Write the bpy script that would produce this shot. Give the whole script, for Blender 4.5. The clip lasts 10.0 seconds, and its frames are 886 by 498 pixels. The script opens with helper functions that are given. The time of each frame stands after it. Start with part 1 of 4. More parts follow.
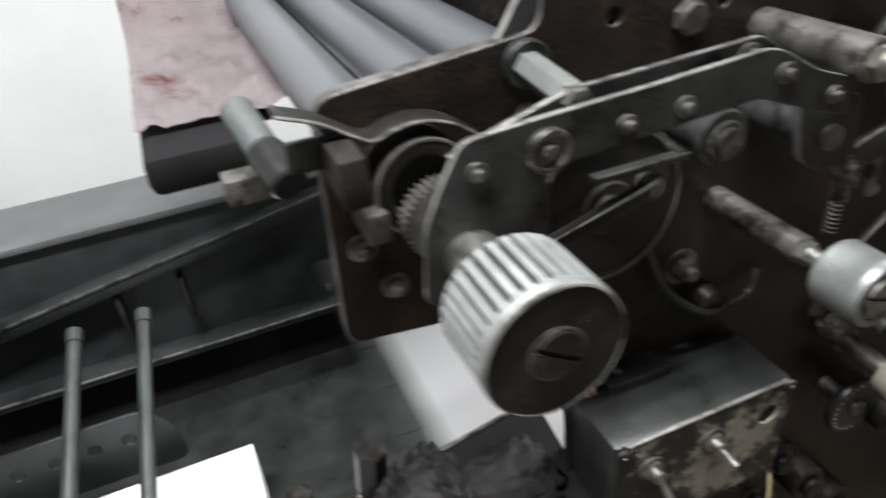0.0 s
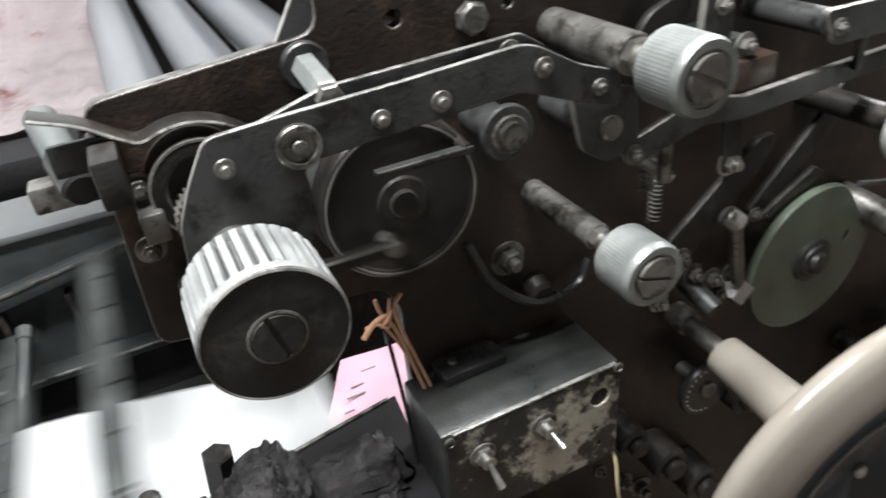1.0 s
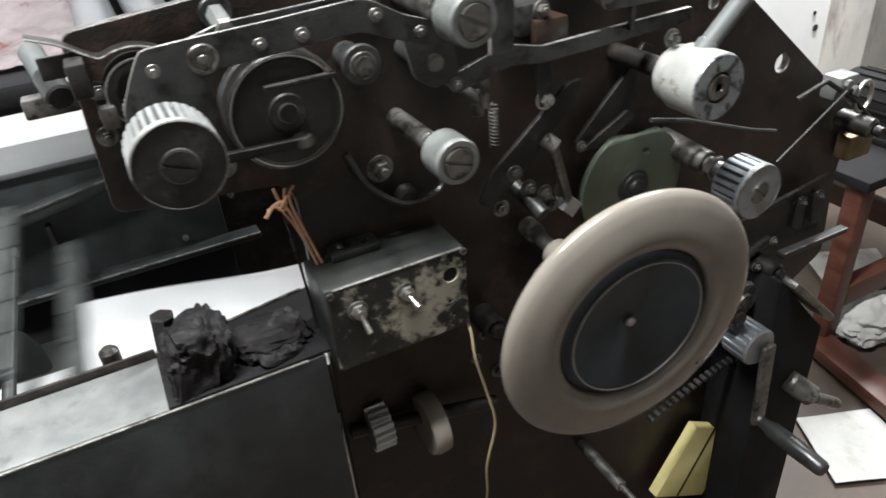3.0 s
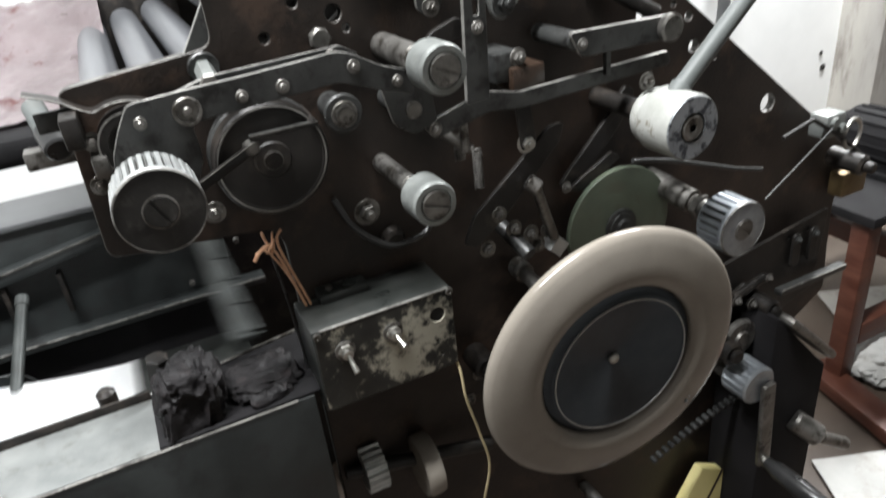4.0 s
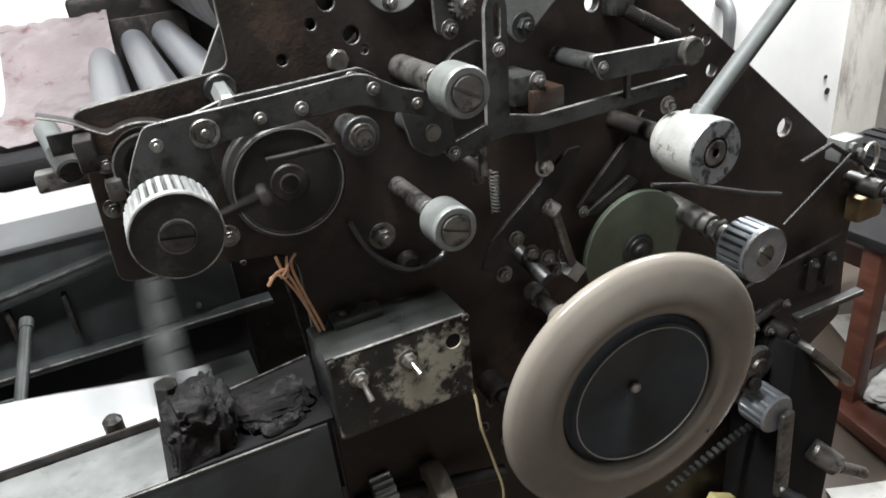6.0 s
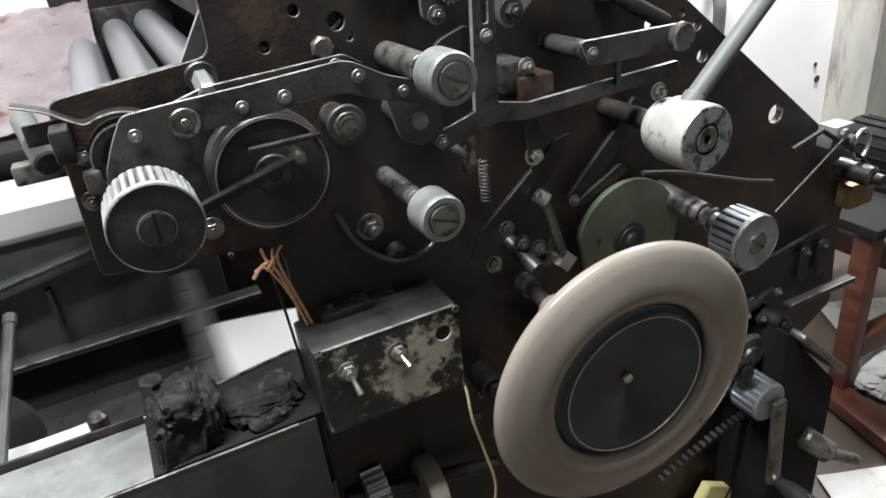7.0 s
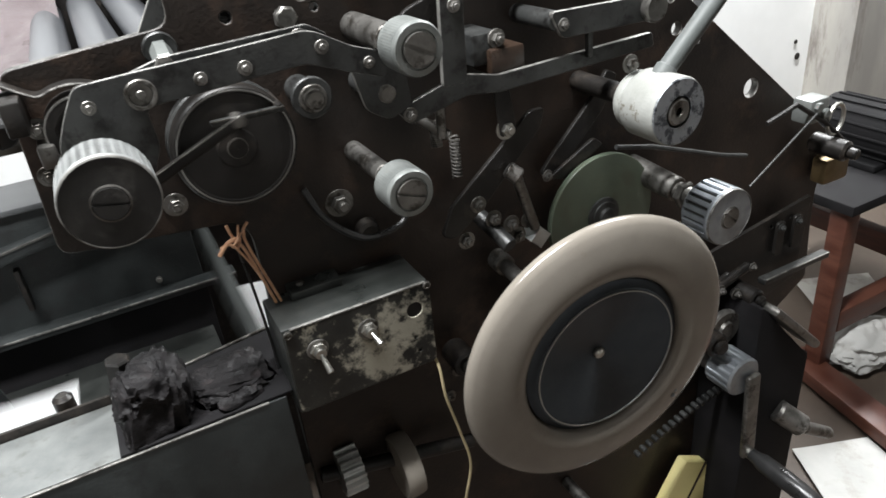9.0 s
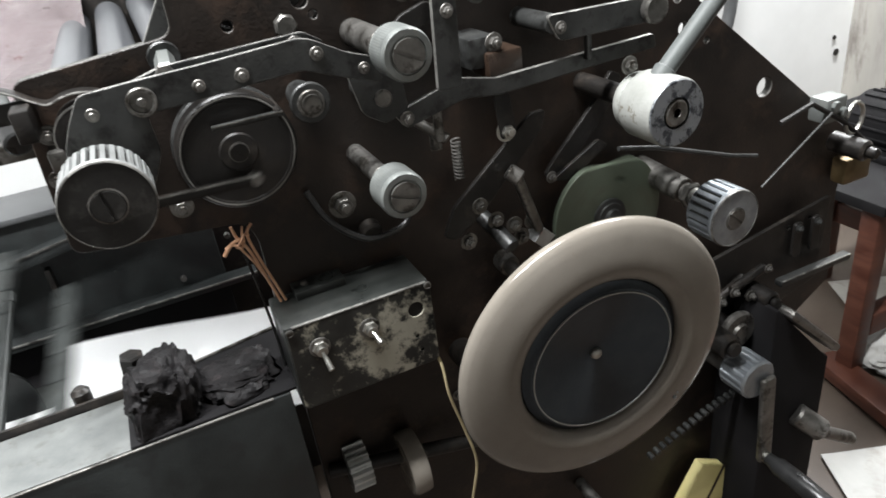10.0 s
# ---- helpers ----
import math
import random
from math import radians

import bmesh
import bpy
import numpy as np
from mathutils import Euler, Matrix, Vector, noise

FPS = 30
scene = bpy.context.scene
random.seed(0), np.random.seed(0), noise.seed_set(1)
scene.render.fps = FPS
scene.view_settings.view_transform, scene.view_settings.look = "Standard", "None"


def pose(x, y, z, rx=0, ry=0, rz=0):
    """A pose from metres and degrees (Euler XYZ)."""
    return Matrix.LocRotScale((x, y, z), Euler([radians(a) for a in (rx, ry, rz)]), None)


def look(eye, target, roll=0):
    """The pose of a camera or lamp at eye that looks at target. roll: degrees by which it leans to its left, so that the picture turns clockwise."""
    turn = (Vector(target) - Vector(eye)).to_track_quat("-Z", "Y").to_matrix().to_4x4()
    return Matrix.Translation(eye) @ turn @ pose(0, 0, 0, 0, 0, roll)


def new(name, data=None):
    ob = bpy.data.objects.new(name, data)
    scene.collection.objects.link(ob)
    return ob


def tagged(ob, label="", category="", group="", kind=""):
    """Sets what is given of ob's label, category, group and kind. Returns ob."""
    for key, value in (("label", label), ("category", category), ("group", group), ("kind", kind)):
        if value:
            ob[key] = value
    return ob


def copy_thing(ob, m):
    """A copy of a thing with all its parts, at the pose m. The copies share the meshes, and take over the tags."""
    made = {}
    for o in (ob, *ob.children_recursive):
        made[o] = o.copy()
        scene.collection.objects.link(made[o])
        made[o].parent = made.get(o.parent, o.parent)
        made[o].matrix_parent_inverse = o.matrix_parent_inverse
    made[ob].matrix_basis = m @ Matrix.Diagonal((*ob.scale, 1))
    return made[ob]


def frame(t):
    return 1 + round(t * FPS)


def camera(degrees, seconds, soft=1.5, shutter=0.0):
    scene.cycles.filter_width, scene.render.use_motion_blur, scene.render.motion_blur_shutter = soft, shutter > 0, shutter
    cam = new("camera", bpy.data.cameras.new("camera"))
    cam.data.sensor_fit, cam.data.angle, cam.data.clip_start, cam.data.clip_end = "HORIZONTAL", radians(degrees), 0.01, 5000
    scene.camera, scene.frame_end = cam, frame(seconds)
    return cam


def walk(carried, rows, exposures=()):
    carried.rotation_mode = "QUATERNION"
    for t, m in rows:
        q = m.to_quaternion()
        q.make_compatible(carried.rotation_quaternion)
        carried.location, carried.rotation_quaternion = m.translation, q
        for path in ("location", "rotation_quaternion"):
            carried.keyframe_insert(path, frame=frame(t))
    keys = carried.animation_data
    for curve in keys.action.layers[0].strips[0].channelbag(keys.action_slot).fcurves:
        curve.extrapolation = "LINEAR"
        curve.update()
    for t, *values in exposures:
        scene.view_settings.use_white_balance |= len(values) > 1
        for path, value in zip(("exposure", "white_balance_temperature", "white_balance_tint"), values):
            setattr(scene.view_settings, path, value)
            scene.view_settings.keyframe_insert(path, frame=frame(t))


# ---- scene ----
cam = camera(64.8, 10.0, soft=1.6, shutter=0.9)
PATH = [
    (0, (-0.207, -0.265, 1.231), (0.355, 1.323, 0.154), -5.9),
    (0.5, (-0.153, -0.296, 1.222), (0.435, 1.286, 0.15), -5.5),
    (1, (-0.123, -0.322, 1.221), (0.536, 1.242, 0.163), -6.3),
    (1.5, (-0.148, -0.348, 1.227), (0.624, 1.184, 0.198), -5.2),
    (2, (-0.21, -0.416, 1.222), (0.636, 1.076, 0.192), -2.0),
    (2.5, (-0.214, -0.475, 1.224), (0.656, 0.995, 0.184), -3.5),
    (2.7, (-0.179, -0.51, 1.230), (0.604, 0.999, 0.18), -3.4),
    (3.8, (-0.091, -0.582, 1.232), (0.564, 1.031, 0.248), -6.8),
    (4, (-0.098, -0.582, 1.233), (0.586, 1.047, 0.294), -6.7),
    (4.5, (-0.107, -0.579, 1.235), (0.634, 1.067, 0.375), -5.9),
    (5, (-0.108, -0.57, 1.235), (0.628, 1.089, 0.395), -5.8),
    (5.5, (-0.108, -0.564, 1.235), (0.612, 1.092, 0.376), -6.0),
    (6, (-0.107, -0.561, 1.232), (0.593, 1.09, 0.345), -6.3),
    (6.2, (-0.108, -0.559, 1.228), (0.602, 1.081, 0.329), -6.9),
    (7.3, (-0.099, -0.553, 1.226), (0.623, 1.074, 0.313), -6.1),
    (7.5, (-0.1, -0.554, 1.228), (0.638, 1.065, 0.315), -5.3),
    (8, (-0.09, -0.566, 1.23), (0.679, 1.029, 0.301), -7.0),
    (8.5, (-0.093, -0.566, 1.223), (0.649, 1.04, 0.29), -6.9),
    (9, (-0.086, -0.555, 1.216), (0.649, 1.037, 0.253), -6.4),
    (9.5, (-0.065, -0.564, 1.215), (0.629, 1.04, 0.243), -7.0),
    (10, (-0.055, -0.581, 1.218), (0.581, 1.06, 0.267), -8.0),
]
walk(cam, [(t, look(eye, target, roll)) for t, eye, target, roll in PATH], [(0, -0.33), (0.5, -0.33), (1.0, 0.16), (1.5, 0.08), (4.5, 0.08), (7.5, 0.1), (9.0, 0.02), (10, 0.02)])

# ---- world and lamps ----
world = bpy.data.worlds.new("world")
world.use_nodes = True
scene.world = world
world.node_tree.nodes["Background"].inputs[0].default_value = (0.8, 0.86, 0.95, 1)
world.node_tree.nodes["Background"].inputs[1].default_value = 0.05
scene.view_settings.exposure = 0.0


def area_lamp(name, where, target, sx, sy, watts, colour):
    d = bpy.data.lights.new(name, "AREA")
    d.shape, d.size, d.size_y, d.energy, d.color = "RECTANGLE", sx, sy, watts, colour
    ob = new(name, d)
    ob.matrix_world = look(where, target)
    return ob


area_lamp("tube_light_near", (-0.4, -0.15, 2.55), (-0.4, -0.14, 0), 1.2, 0.16, 120, (0.97, 0.985, 1.0))
area_lamp("tube_light_far", (1.9, 0.9, 2.55), (1.9, 0.93, 0), 1.2, 0.16, 135, (0.97, 0.985, 1.0))


# ---- materials ----
def mat(name, c1, c2, rough=(0.4, 0.6), metal=0.0, scale=25.0, bump=0.15, fine=350.0, c3=None, spot=9.0, cut=(0.52, 0.62), spec=0.5, stretch=(1, 1, 1), patch=0.0):
    m = bpy.data.materials.new(name)
    m.use_nodes = True
    nt = m.node_tree
    n, l = nt.nodes, nt.links
    b = n["Principled BSDF"]
    tc, mp = n.new("ShaderNodeTexCoord"), n.new("ShaderNodeMapping")
    mp.inputs["Scale"].default_value = stretch
    l.new(tc.outputs["Object"], mp.inputs["Vector"])

    def noise_node(sc, detail=6.0, rough_=0.6):
        x = n.new("ShaderNodeTexNoise")
        x.inputs["Scale"].default_value, x.inputs["Detail"].default_value, x.inputs["Roughness"].default_value = sc, detail, rough_
        l.new(mp.outputs[0], x.inputs["Vector"])
        return x

    big, small = noise_node(scale), noise_node(fine, 3.0)
    ramp = n.new("ShaderNodeValToRGB")
    ramp.color_ramp.elements[0].position, ramp.color_ramp.elements[1].position = 0.35, 0.68
    ramp.color_ramp.elements[0].color, ramp.color_ramp.elements[1].color = (*c1, 1), (*c2, 1)
    l.new(big.outputs["Fac"], ramp.inputs[0])
    colour = ramp.outputs[0]
    if c3:
        sp = noise_node(spot, 8.0, 0.7)
        r2 = n.new("ShaderNodeValToRGB")
        r2.color_ramp.elements[0].position, r2.color_ramp.elements[1].position = cut
        if patch:
            low, ma = noise_node(patch, 2.0), n.new("ShaderNodeMath")
            ma.operation, ma.inputs[1].default_value = "MULTIPLY_ADD", 0.55
            l.new(low.outputs["Fac"], ma.inputs[0])
            ad = n.new("ShaderNodeMath")
            ad.operation, ad.inputs[1].default_value = "MULTIPLY", 0.5
            l.new(sp.outputs["Fac"], ad.inputs[0])
            l.new(ad.outputs[0], ma.inputs[2])
            l.new(ma.outputs[0], r2.inputs[0])
        else:
            l.new(sp.outputs["Fac"], r2.inputs[0])
        mx = n.new("ShaderNodeMix")
        mx.data_type = "RGBA"
        l.new(r2.outputs[0], mx.inputs[0])
        l.new(colour, mx.inputs[6])
        mx.inputs[7].default_value = (*c3, 1)
        colour = mx.outputs[2]
    l.new(colour, b.inputs["Base Color"])
    mr = n.new("ShaderNodeMapRange")
    mr.inputs["From Min"].default_value, mr.inputs["From Max"].default_value = 0.3, 0.7
    mr.inputs["To Min"].default_value, mr.inputs["To Max"].default_value = rough
    l.new(big.outputs["Fac"], mr.inputs["Value"])
    l.new(mr.outputs[0], b.inputs["Roughness"])
    b.inputs["Metallic"].default_value = metal
    b.inputs["Specular IOR Level"].default_value = spec
    if bump:
        bp = n.new("ShaderNodeBump")
        bp.inputs["Strength"].default_value, bp.inputs["Distance"].default_value = bump, 0.002
        l.new(small.outputs["Fac"], bp.inputs["Height"])
        l.new(bp.outputs[0], b.inputs["Normal"])
    return m


IRON = mat("oily_black_iron", (0.007, 0.0065, 0.006), (0.018, 0.016, 0.0145), (0.28, 0.5), 0.0, 18, 0.2, c3=(0.032, 0.027, 0.023), spot=30, spec=0.35)
PLATE = mat("grimy_brown_plate", (0.0095, 0.0077, 0.0067), (0.031, 0.0222, 0.0172), (0.3, 0.52), 0.0, 9, 0.25, c3=(0.040, 0.026, 0.019), spot=12, spec=0.35)
LINK = mat("dark_grey_link_steel", (0.028, 0.029, 0.0285), (0.052, 0.053, 0.051), (0.3, 0.5), 0.3, 30, 0.15, c3=(0.012, 0.0115, 0.011), spot=40)
EDGE = mat("rubbed_bright_edge", (0.17, 0.166, 0.155), (0.34, 0.332, 0.31), (0.35, 0.5), 0.5, 60, 0.2, c3=(0.08, 0.075, 0.07), spot=45, cut=(0.5, 0.6))
PEDGE = mat("rubbed_plate_edge", (0.05, 0.046, 0.042), (0.15, 0.145, 0.135), (0.35, 0.5), 0.3, 40, 0.2, c3=(0.02, 0.018, 0.016), spot=30, cut=(0.5, 0.6))
KNOBGREY = mat("matt_grey_aluminium", (0.16, 0.17, 0.163), (0.235, 0.247, 0.237), (0.33, 0.48), 0.4, 50, 0.12, c3=(0.2, 0.2, 0.18), spot=60, cut=(0.58, 0.72))
STEEL = mat("worn_steel", (0.42, 0.41, 0.38), (0.6, 0.59, 0.55), (0.28, 0.45), 1.0, 60, 0.1, c3=(0.2, 0.17, 0.14), spot=60, cut=(0.58, 0.7))
DULL = mat("dull_greasy_steel", (0.12, 0.116, 0.106), (0.25, 0.24, 0.225), (0.3, 0.5), 0.75, 40, 0.15, c3=(0.05, 0.044, 0.037), spot=50)
ALU = mat("greyed_aluminium", (0.42, 0.43, 0.42), (0.58, 0.59, 0.58), (0.35, 0.5), 0.7, 50, 0.12, c3=(0.3, 0.3, 0.28), spot=70, cut=(0.6, 0.72))
KNOBALU = mat("worn_knob_aluminium", (0.27, 0.28, 0.275), (0.38, 0.39, 0.385), (0.35, 0.5), 0.5, 50, 0.12, c3=(0.2, 0.2, 0.19), spot=70, cut=(0.58, 0.7))
ZINC = mat("bright_zinc", (0.28, 0.305, 0.33), (0.4, 0.43, 0.455), (0.3, 0.45), 0.65, 60, 0.08)
FACE = mat("blackened_knob_face", (0.015, 0.0145, 0.014), (0.034, 0.033, 0.031), (0.3, 0.5), 0.2, 40, 0.12, c3=(0.085, 0.08, 0.075), spot=45, cut=(0.55, 0.75))
GRIME = mat("grimy_slot", (0.07, 0.07, 0.066), (0.12, 0.12, 0.114), (0.5, 0.7), 0.2, 60, 0.1)
CREAM = mat("cream_enamel", (0.186, 0.167, 0.141), (0.228, 0.206, 0.176), (0.14, 0.24), 0.0, 14, 0.04, c3=(0.17, 0.146, 0.113), spot=25, cut=(0.6, 0.78))
DISC = mat("dark_turned_disc", (0.095, 0.106, 0.12), (0.13, 0.144, 0.16), (0.52, 0.58), 0.0, 20, 0.0)
WHITEP = mat("chipped_white_paint", (0.25, 0.255, 0.235), (0.36, 0.365, 0.345), (0.35, 0.55), 0.0, 25, 0.2, c3=(0.13, 0.11, 0.08), spot=42, cut=(0.58, 0.63))
# turned finish: the gloss is drawn out across the grooves round the disc's own axis
nt = DISC.node_tree
nt.nodes["Principled BSDF"].inputs["Metallic"].default_value = 0.9
nt.nodes["Principled BSDF"].inputs["Anisotropic"].default_value = 1.0
tang = nt.nodes.new("ShaderNodeTangent")
tang.direction_type, tang.axis = "RADIAL", "Y"
nt.links.new(tang.outputs[0], nt.nodes["Principled BSDF"].inputs["Tangent"])
CHIP = mat("chipped_grey_face", (0.24, 0.255, 0.275), (0.34, 0.36, 0.38), (0.35, 0.5), 0.3, 30, 0.15, c3=(0.05, 0.055, 0.065), spot=60, cut=(0.5, 0.56))
GREEN = mat("dull_green_paint", (0.08, 0.102, 0.073), (0.12, 0.142, 0.105), (0.3, 0.45), 0.0, 18, 0.08, c3=(0.09, 0.10, 0.07), spot=30)
BOXP = mat("black_enamel_box", (0.017, 0.019, 0.0175), (0.036, 0.038, 0.0355), (0.25, 0.42), 0.0, 20, 0.15, c3=(0.045, 0.043, 0.037), spot=25, cut=(0.6, 0.75))
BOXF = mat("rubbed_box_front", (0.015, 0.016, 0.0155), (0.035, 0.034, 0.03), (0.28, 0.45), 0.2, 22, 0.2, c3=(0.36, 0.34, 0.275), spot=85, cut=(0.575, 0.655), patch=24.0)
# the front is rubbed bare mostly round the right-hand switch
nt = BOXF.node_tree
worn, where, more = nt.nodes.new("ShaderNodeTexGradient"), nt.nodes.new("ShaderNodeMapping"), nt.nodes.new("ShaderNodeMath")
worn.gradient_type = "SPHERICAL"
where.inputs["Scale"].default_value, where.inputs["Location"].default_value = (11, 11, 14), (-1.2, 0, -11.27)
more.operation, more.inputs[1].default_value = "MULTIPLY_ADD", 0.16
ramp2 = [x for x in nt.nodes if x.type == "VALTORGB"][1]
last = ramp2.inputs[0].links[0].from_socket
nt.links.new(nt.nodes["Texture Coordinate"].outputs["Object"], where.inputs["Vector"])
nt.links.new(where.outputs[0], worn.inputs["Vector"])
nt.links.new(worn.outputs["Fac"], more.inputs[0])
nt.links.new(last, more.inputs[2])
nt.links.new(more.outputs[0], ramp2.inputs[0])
PAPER = mat("white_paper", (0.8, 0.81, 0.81), (0.84, 0.85, 0.85), (0.7, 0.8), 0.0, 8, 0.02)
# white paper toned grey for the shade beside the stand, with random mottling
SHADEPAPER = mat("shade_toned_paper", (0.36, 0.36, 0.345), (0.48, 0.475, 0.455), (0.7, 0.8), 0.0, 6, 0.05, c3=(0.3, 0.28, 0.25), spot=11, cut=(0.55, 0.7))
PINK = mat("pink_paper", (0.66, 0.38, 0.47), (0.71, 0.44, 0.52), (0.7, 0.8), 0.0, 10, 0.02)
GALV = mat("grey_painted_top", (0.085, 0.088, 0.09), (0.13, 0.133, 0.135), (0.4, 0.6), 0.2, 14, 0.1, c3=(0.1, 0.1, 0.1), spot=30, cut=(0.58, 0.7))
RAIL = mat("scuffed_grey_rail", (0.14, 0.148, 0.145), (0.21, 0.218, 0.21), (0.35, 0.55), 0.3, 20, 0.15, c3=(0.11, 0.11, 0.1), spot=26, cut=(0.55, 0.7))
RAG = mat("black_oily_rag", (0.004, 0.0036, 0.004), (0.011, 0.0095, 0.010), (0.4, 0.8), 0.0, 60, 1.0, 170, c3=(0.028, 0.022, 0.022), spot=50, cut=(0.55, 0.7), spec=0.25)
TEAL = mat("dark_green_grey_frame", (0.011, 0.0132, 0.0132), (0.024, 0.0275, 0.0272), (0.32, 0.5), 0.0, 14, 0.2, c3=(0.014, 0.015, 0.015), spot=22)
GRIP = mat("dim_gripper_steel", (0.03, 0.034, 0.033), (0.055, 0.06, 0.058), (0.4, 0.55), 0.3, 20, 0.1, c3=(0.03, 0.032, 0.03), spot=30)
# plain matt black; also colours the shade sheet below the delivery ledge
MATTBLACK = mat("matt_black", (0.006, 0.006, 0.0065), (0.013, 0.012, 0.013), (0.7, 0.9), 0.0, 15, 0.2, spec=0.2)
ROD = mat("grey_green_rod", (0.075, 0.084, 0.082), (0.125, 0.134, 0.13), (0.5, 0.65), 0.1, 12, 0.05, c3=(0.08, 0.08, 0.072), spot=20, cut=(0.55, 0.75))
ROLLER = mat("grey_rubber_roller", (0.07, 0.073, 0.079), (0.115, 0.119, 0.127), (0.3, 0.45), 0.0, 15, 0.05, stretch=(1, 0.1, 1))
BRASS = mat("dull_brass", (0.13, 0.09, 0.042), (0.2, 0.145, 0.075), (0.35, 0.5), 0.6, 40, 0.15, c3=(0.1, 0.07, 0.04), spot=30)
COPPER = mat("orange_wire", (0.5, 0.26, 0.15), (0.66, 0.4, 0.25), (0.4, 0.55), 0.1, 80, 0.1)
YWIRE = mat("yellowed_wire", (0.45, 0.38, 0.22), (0.55, 0.46, 0.28), (0.5, 0.6), 0.0, 80, 0.1)
# for the unseen walls and ceiling; its tone limits the bounced light
BOUNCEGREY = mat("grey_bounce_wall", (0.2, 0.195, 0.185), (0.3, 0.293, 0.28), (0.8, 0.9), 0.0, 2, 0.1, 90)
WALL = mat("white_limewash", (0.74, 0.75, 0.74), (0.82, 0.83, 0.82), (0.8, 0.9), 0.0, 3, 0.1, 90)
COLUMN = mat("stained_grey_pillar", (0.3, 0.29, 0.27), (0.46, 0.44, 0.4), (0.7, 0.9), 0.0, 4, 0.2, 60, c3=(0.22, 0.2, 0.18), spot=6, stretch=(1, 1, 0.25))
FLOOR = mat("brown_floor", (0.05, 0.036, 0.026), (0.085, 0.064, 0.048), (0.5, 0.7), 0.0, 4, 0.1, 80, c3=(0.06, 0.04, 0.03), spot=7, cut=(0.5, 0.7))
WOOD = mat("red_brown_wood", (0.05, 0.014, 0.008), (0.095, 0.033, 0.019), (0.4, 0.6), 0.0, 12, 0.15, stretch=(1, 1, 6))
YELLOW = mat("yellow_card", (0.68, 0.6, 0.25), (0.76, 0.68, 0.32), (0.6, 0.75), 0.0, 12, 0.05)
BLACKP = mat("black_plastic", (0.015, 0.015, 0.015), (0.025, 0.025, 0.025), (0.25, 0.35), 0.0, 30, 0.05)
RED = mat("red_plastic_ball", (0.5, 0.02, 0.02), (0.6, 0.04, 0.03), (0.25, 0.35), 0.0, 20, 0.03)
BROWN = mat("brown_bakelite", (0.022, 0.014, 0.010), (0.045, 0.028, 0.019), (0.25, 0.4), 0.0, 40, 0.1)
BAG = mat("inky_plastic_film", (0.235, 0.195, 0.20), (0.32, 0.272, 0.278), (0.25, 0.4), 0.0, 12, 0.5, 60, c3=(0.12, 0.025, 0.022), spot=11, cut=(0.57, 0.66))
# black that paints the shade inside the empty switch hole
HOLESHADE = mat("hole_shade_black", (0.006, 0.006, 0.006), (0.012, 0.011, 0.011), (0.5, 0.7), 0.0, 10, 0.1)
GLOW = bpy.data.materials.new("glowing_tube")
GLOW.use_nodes = True
GLOW.node_tree.nodes["Principled BSDF"].inputs["Emission Color"].default_value = (1, 0.97, 0.93, 1)
GLOW.node_tree.nodes["Principled BSDF"].inputs["Emission Strength"].default_value = 6


# ---- mesh tools ----
def mesh_of(name, bm, material, smooth=True):
    bmesh.ops.recalc_face_normals(bm, faces=bm.faces)
    me = bpy.data.meshes.new(name)
    bm.to_mesh(me)
    bm.free()
    me.materials.append(material)
    if smooth:
        me.shade_smooth()
        me.set_sharp_from_angle(angle=radians(38))
    return me


def part(name, bm, material, parent=None, label="", smooth=True):
    ob = new(name, mesh_of(name, bm, material, smooth))
    if parent:
        ob.parent = parent
    if label:
        ob["label"] = label
    return ob


def thing(name, label, category, group="", kind=""):
    return tagged(new(name), label, category, group, kind)


def tube(bm, p, q, r, r2=None, n=20, bevel=0.0):
    """A closed round bar from p to q."""
    p, q = Vector(p), Vector(q)
    turn = (q - p).to_track_quat("Z", "Y").to_matrix()
    r2 = r if r2 is None else r2
    length = (q - p).length
    b = min(bevel, 0.45 * length, 0.5 * min(r, r2)) if bevel else 0
    prof = [(r - b, 0), (r, b), (r2, length - b), (r2 - b, length)] if b else [(r, 0), (r2, length)]
    rings = []
    for rr, h in prof:
        rings.append([bm.verts.new(p + turn @ Vector((rr * math.cos(a), rr * math.sin(a), h))) for a in [2 * math.pi * k / n for k in range(n)]])
    for u, v in zip(rings, rings[1:]):
        for k in range(n):
            bm.faces.new((u[k], u[(k + 1) % n], v[(k + 1) % n], v[k]))
    bm.faces.new(rings[0][::-1])
    bm.faces.new(rings[-1])
    return bm


def pipe(bm, pts, r, n=8):
    """A round wire through points."""
    pts = [Vector(p) for p in pts]
    rings = []
    for k, p in enumerate(pts):
        d = (pts[min(k + 1, len(pts) - 1)] - pts[max(k - 1, 0)]).normalized()
        turn = d.to_track_quat("Z", "Y").to_matrix()
        rings.append([bm.verts.new(p + turn @ Vector((r * math.cos(a), r * math.sin(a), 0))) for a in [2 * math.pi * j / n for j in range(n)]])
    for u, v in zip(rings, rings[1:]):
        for k in range(n):
            bm.faces.new((u[k], u[(k + 1) % n], v[(k + 1) % n], v[k]))
    bm.faces.new(rings[0][::-1])
    bm.faces.new(rings[-1])
    return bm


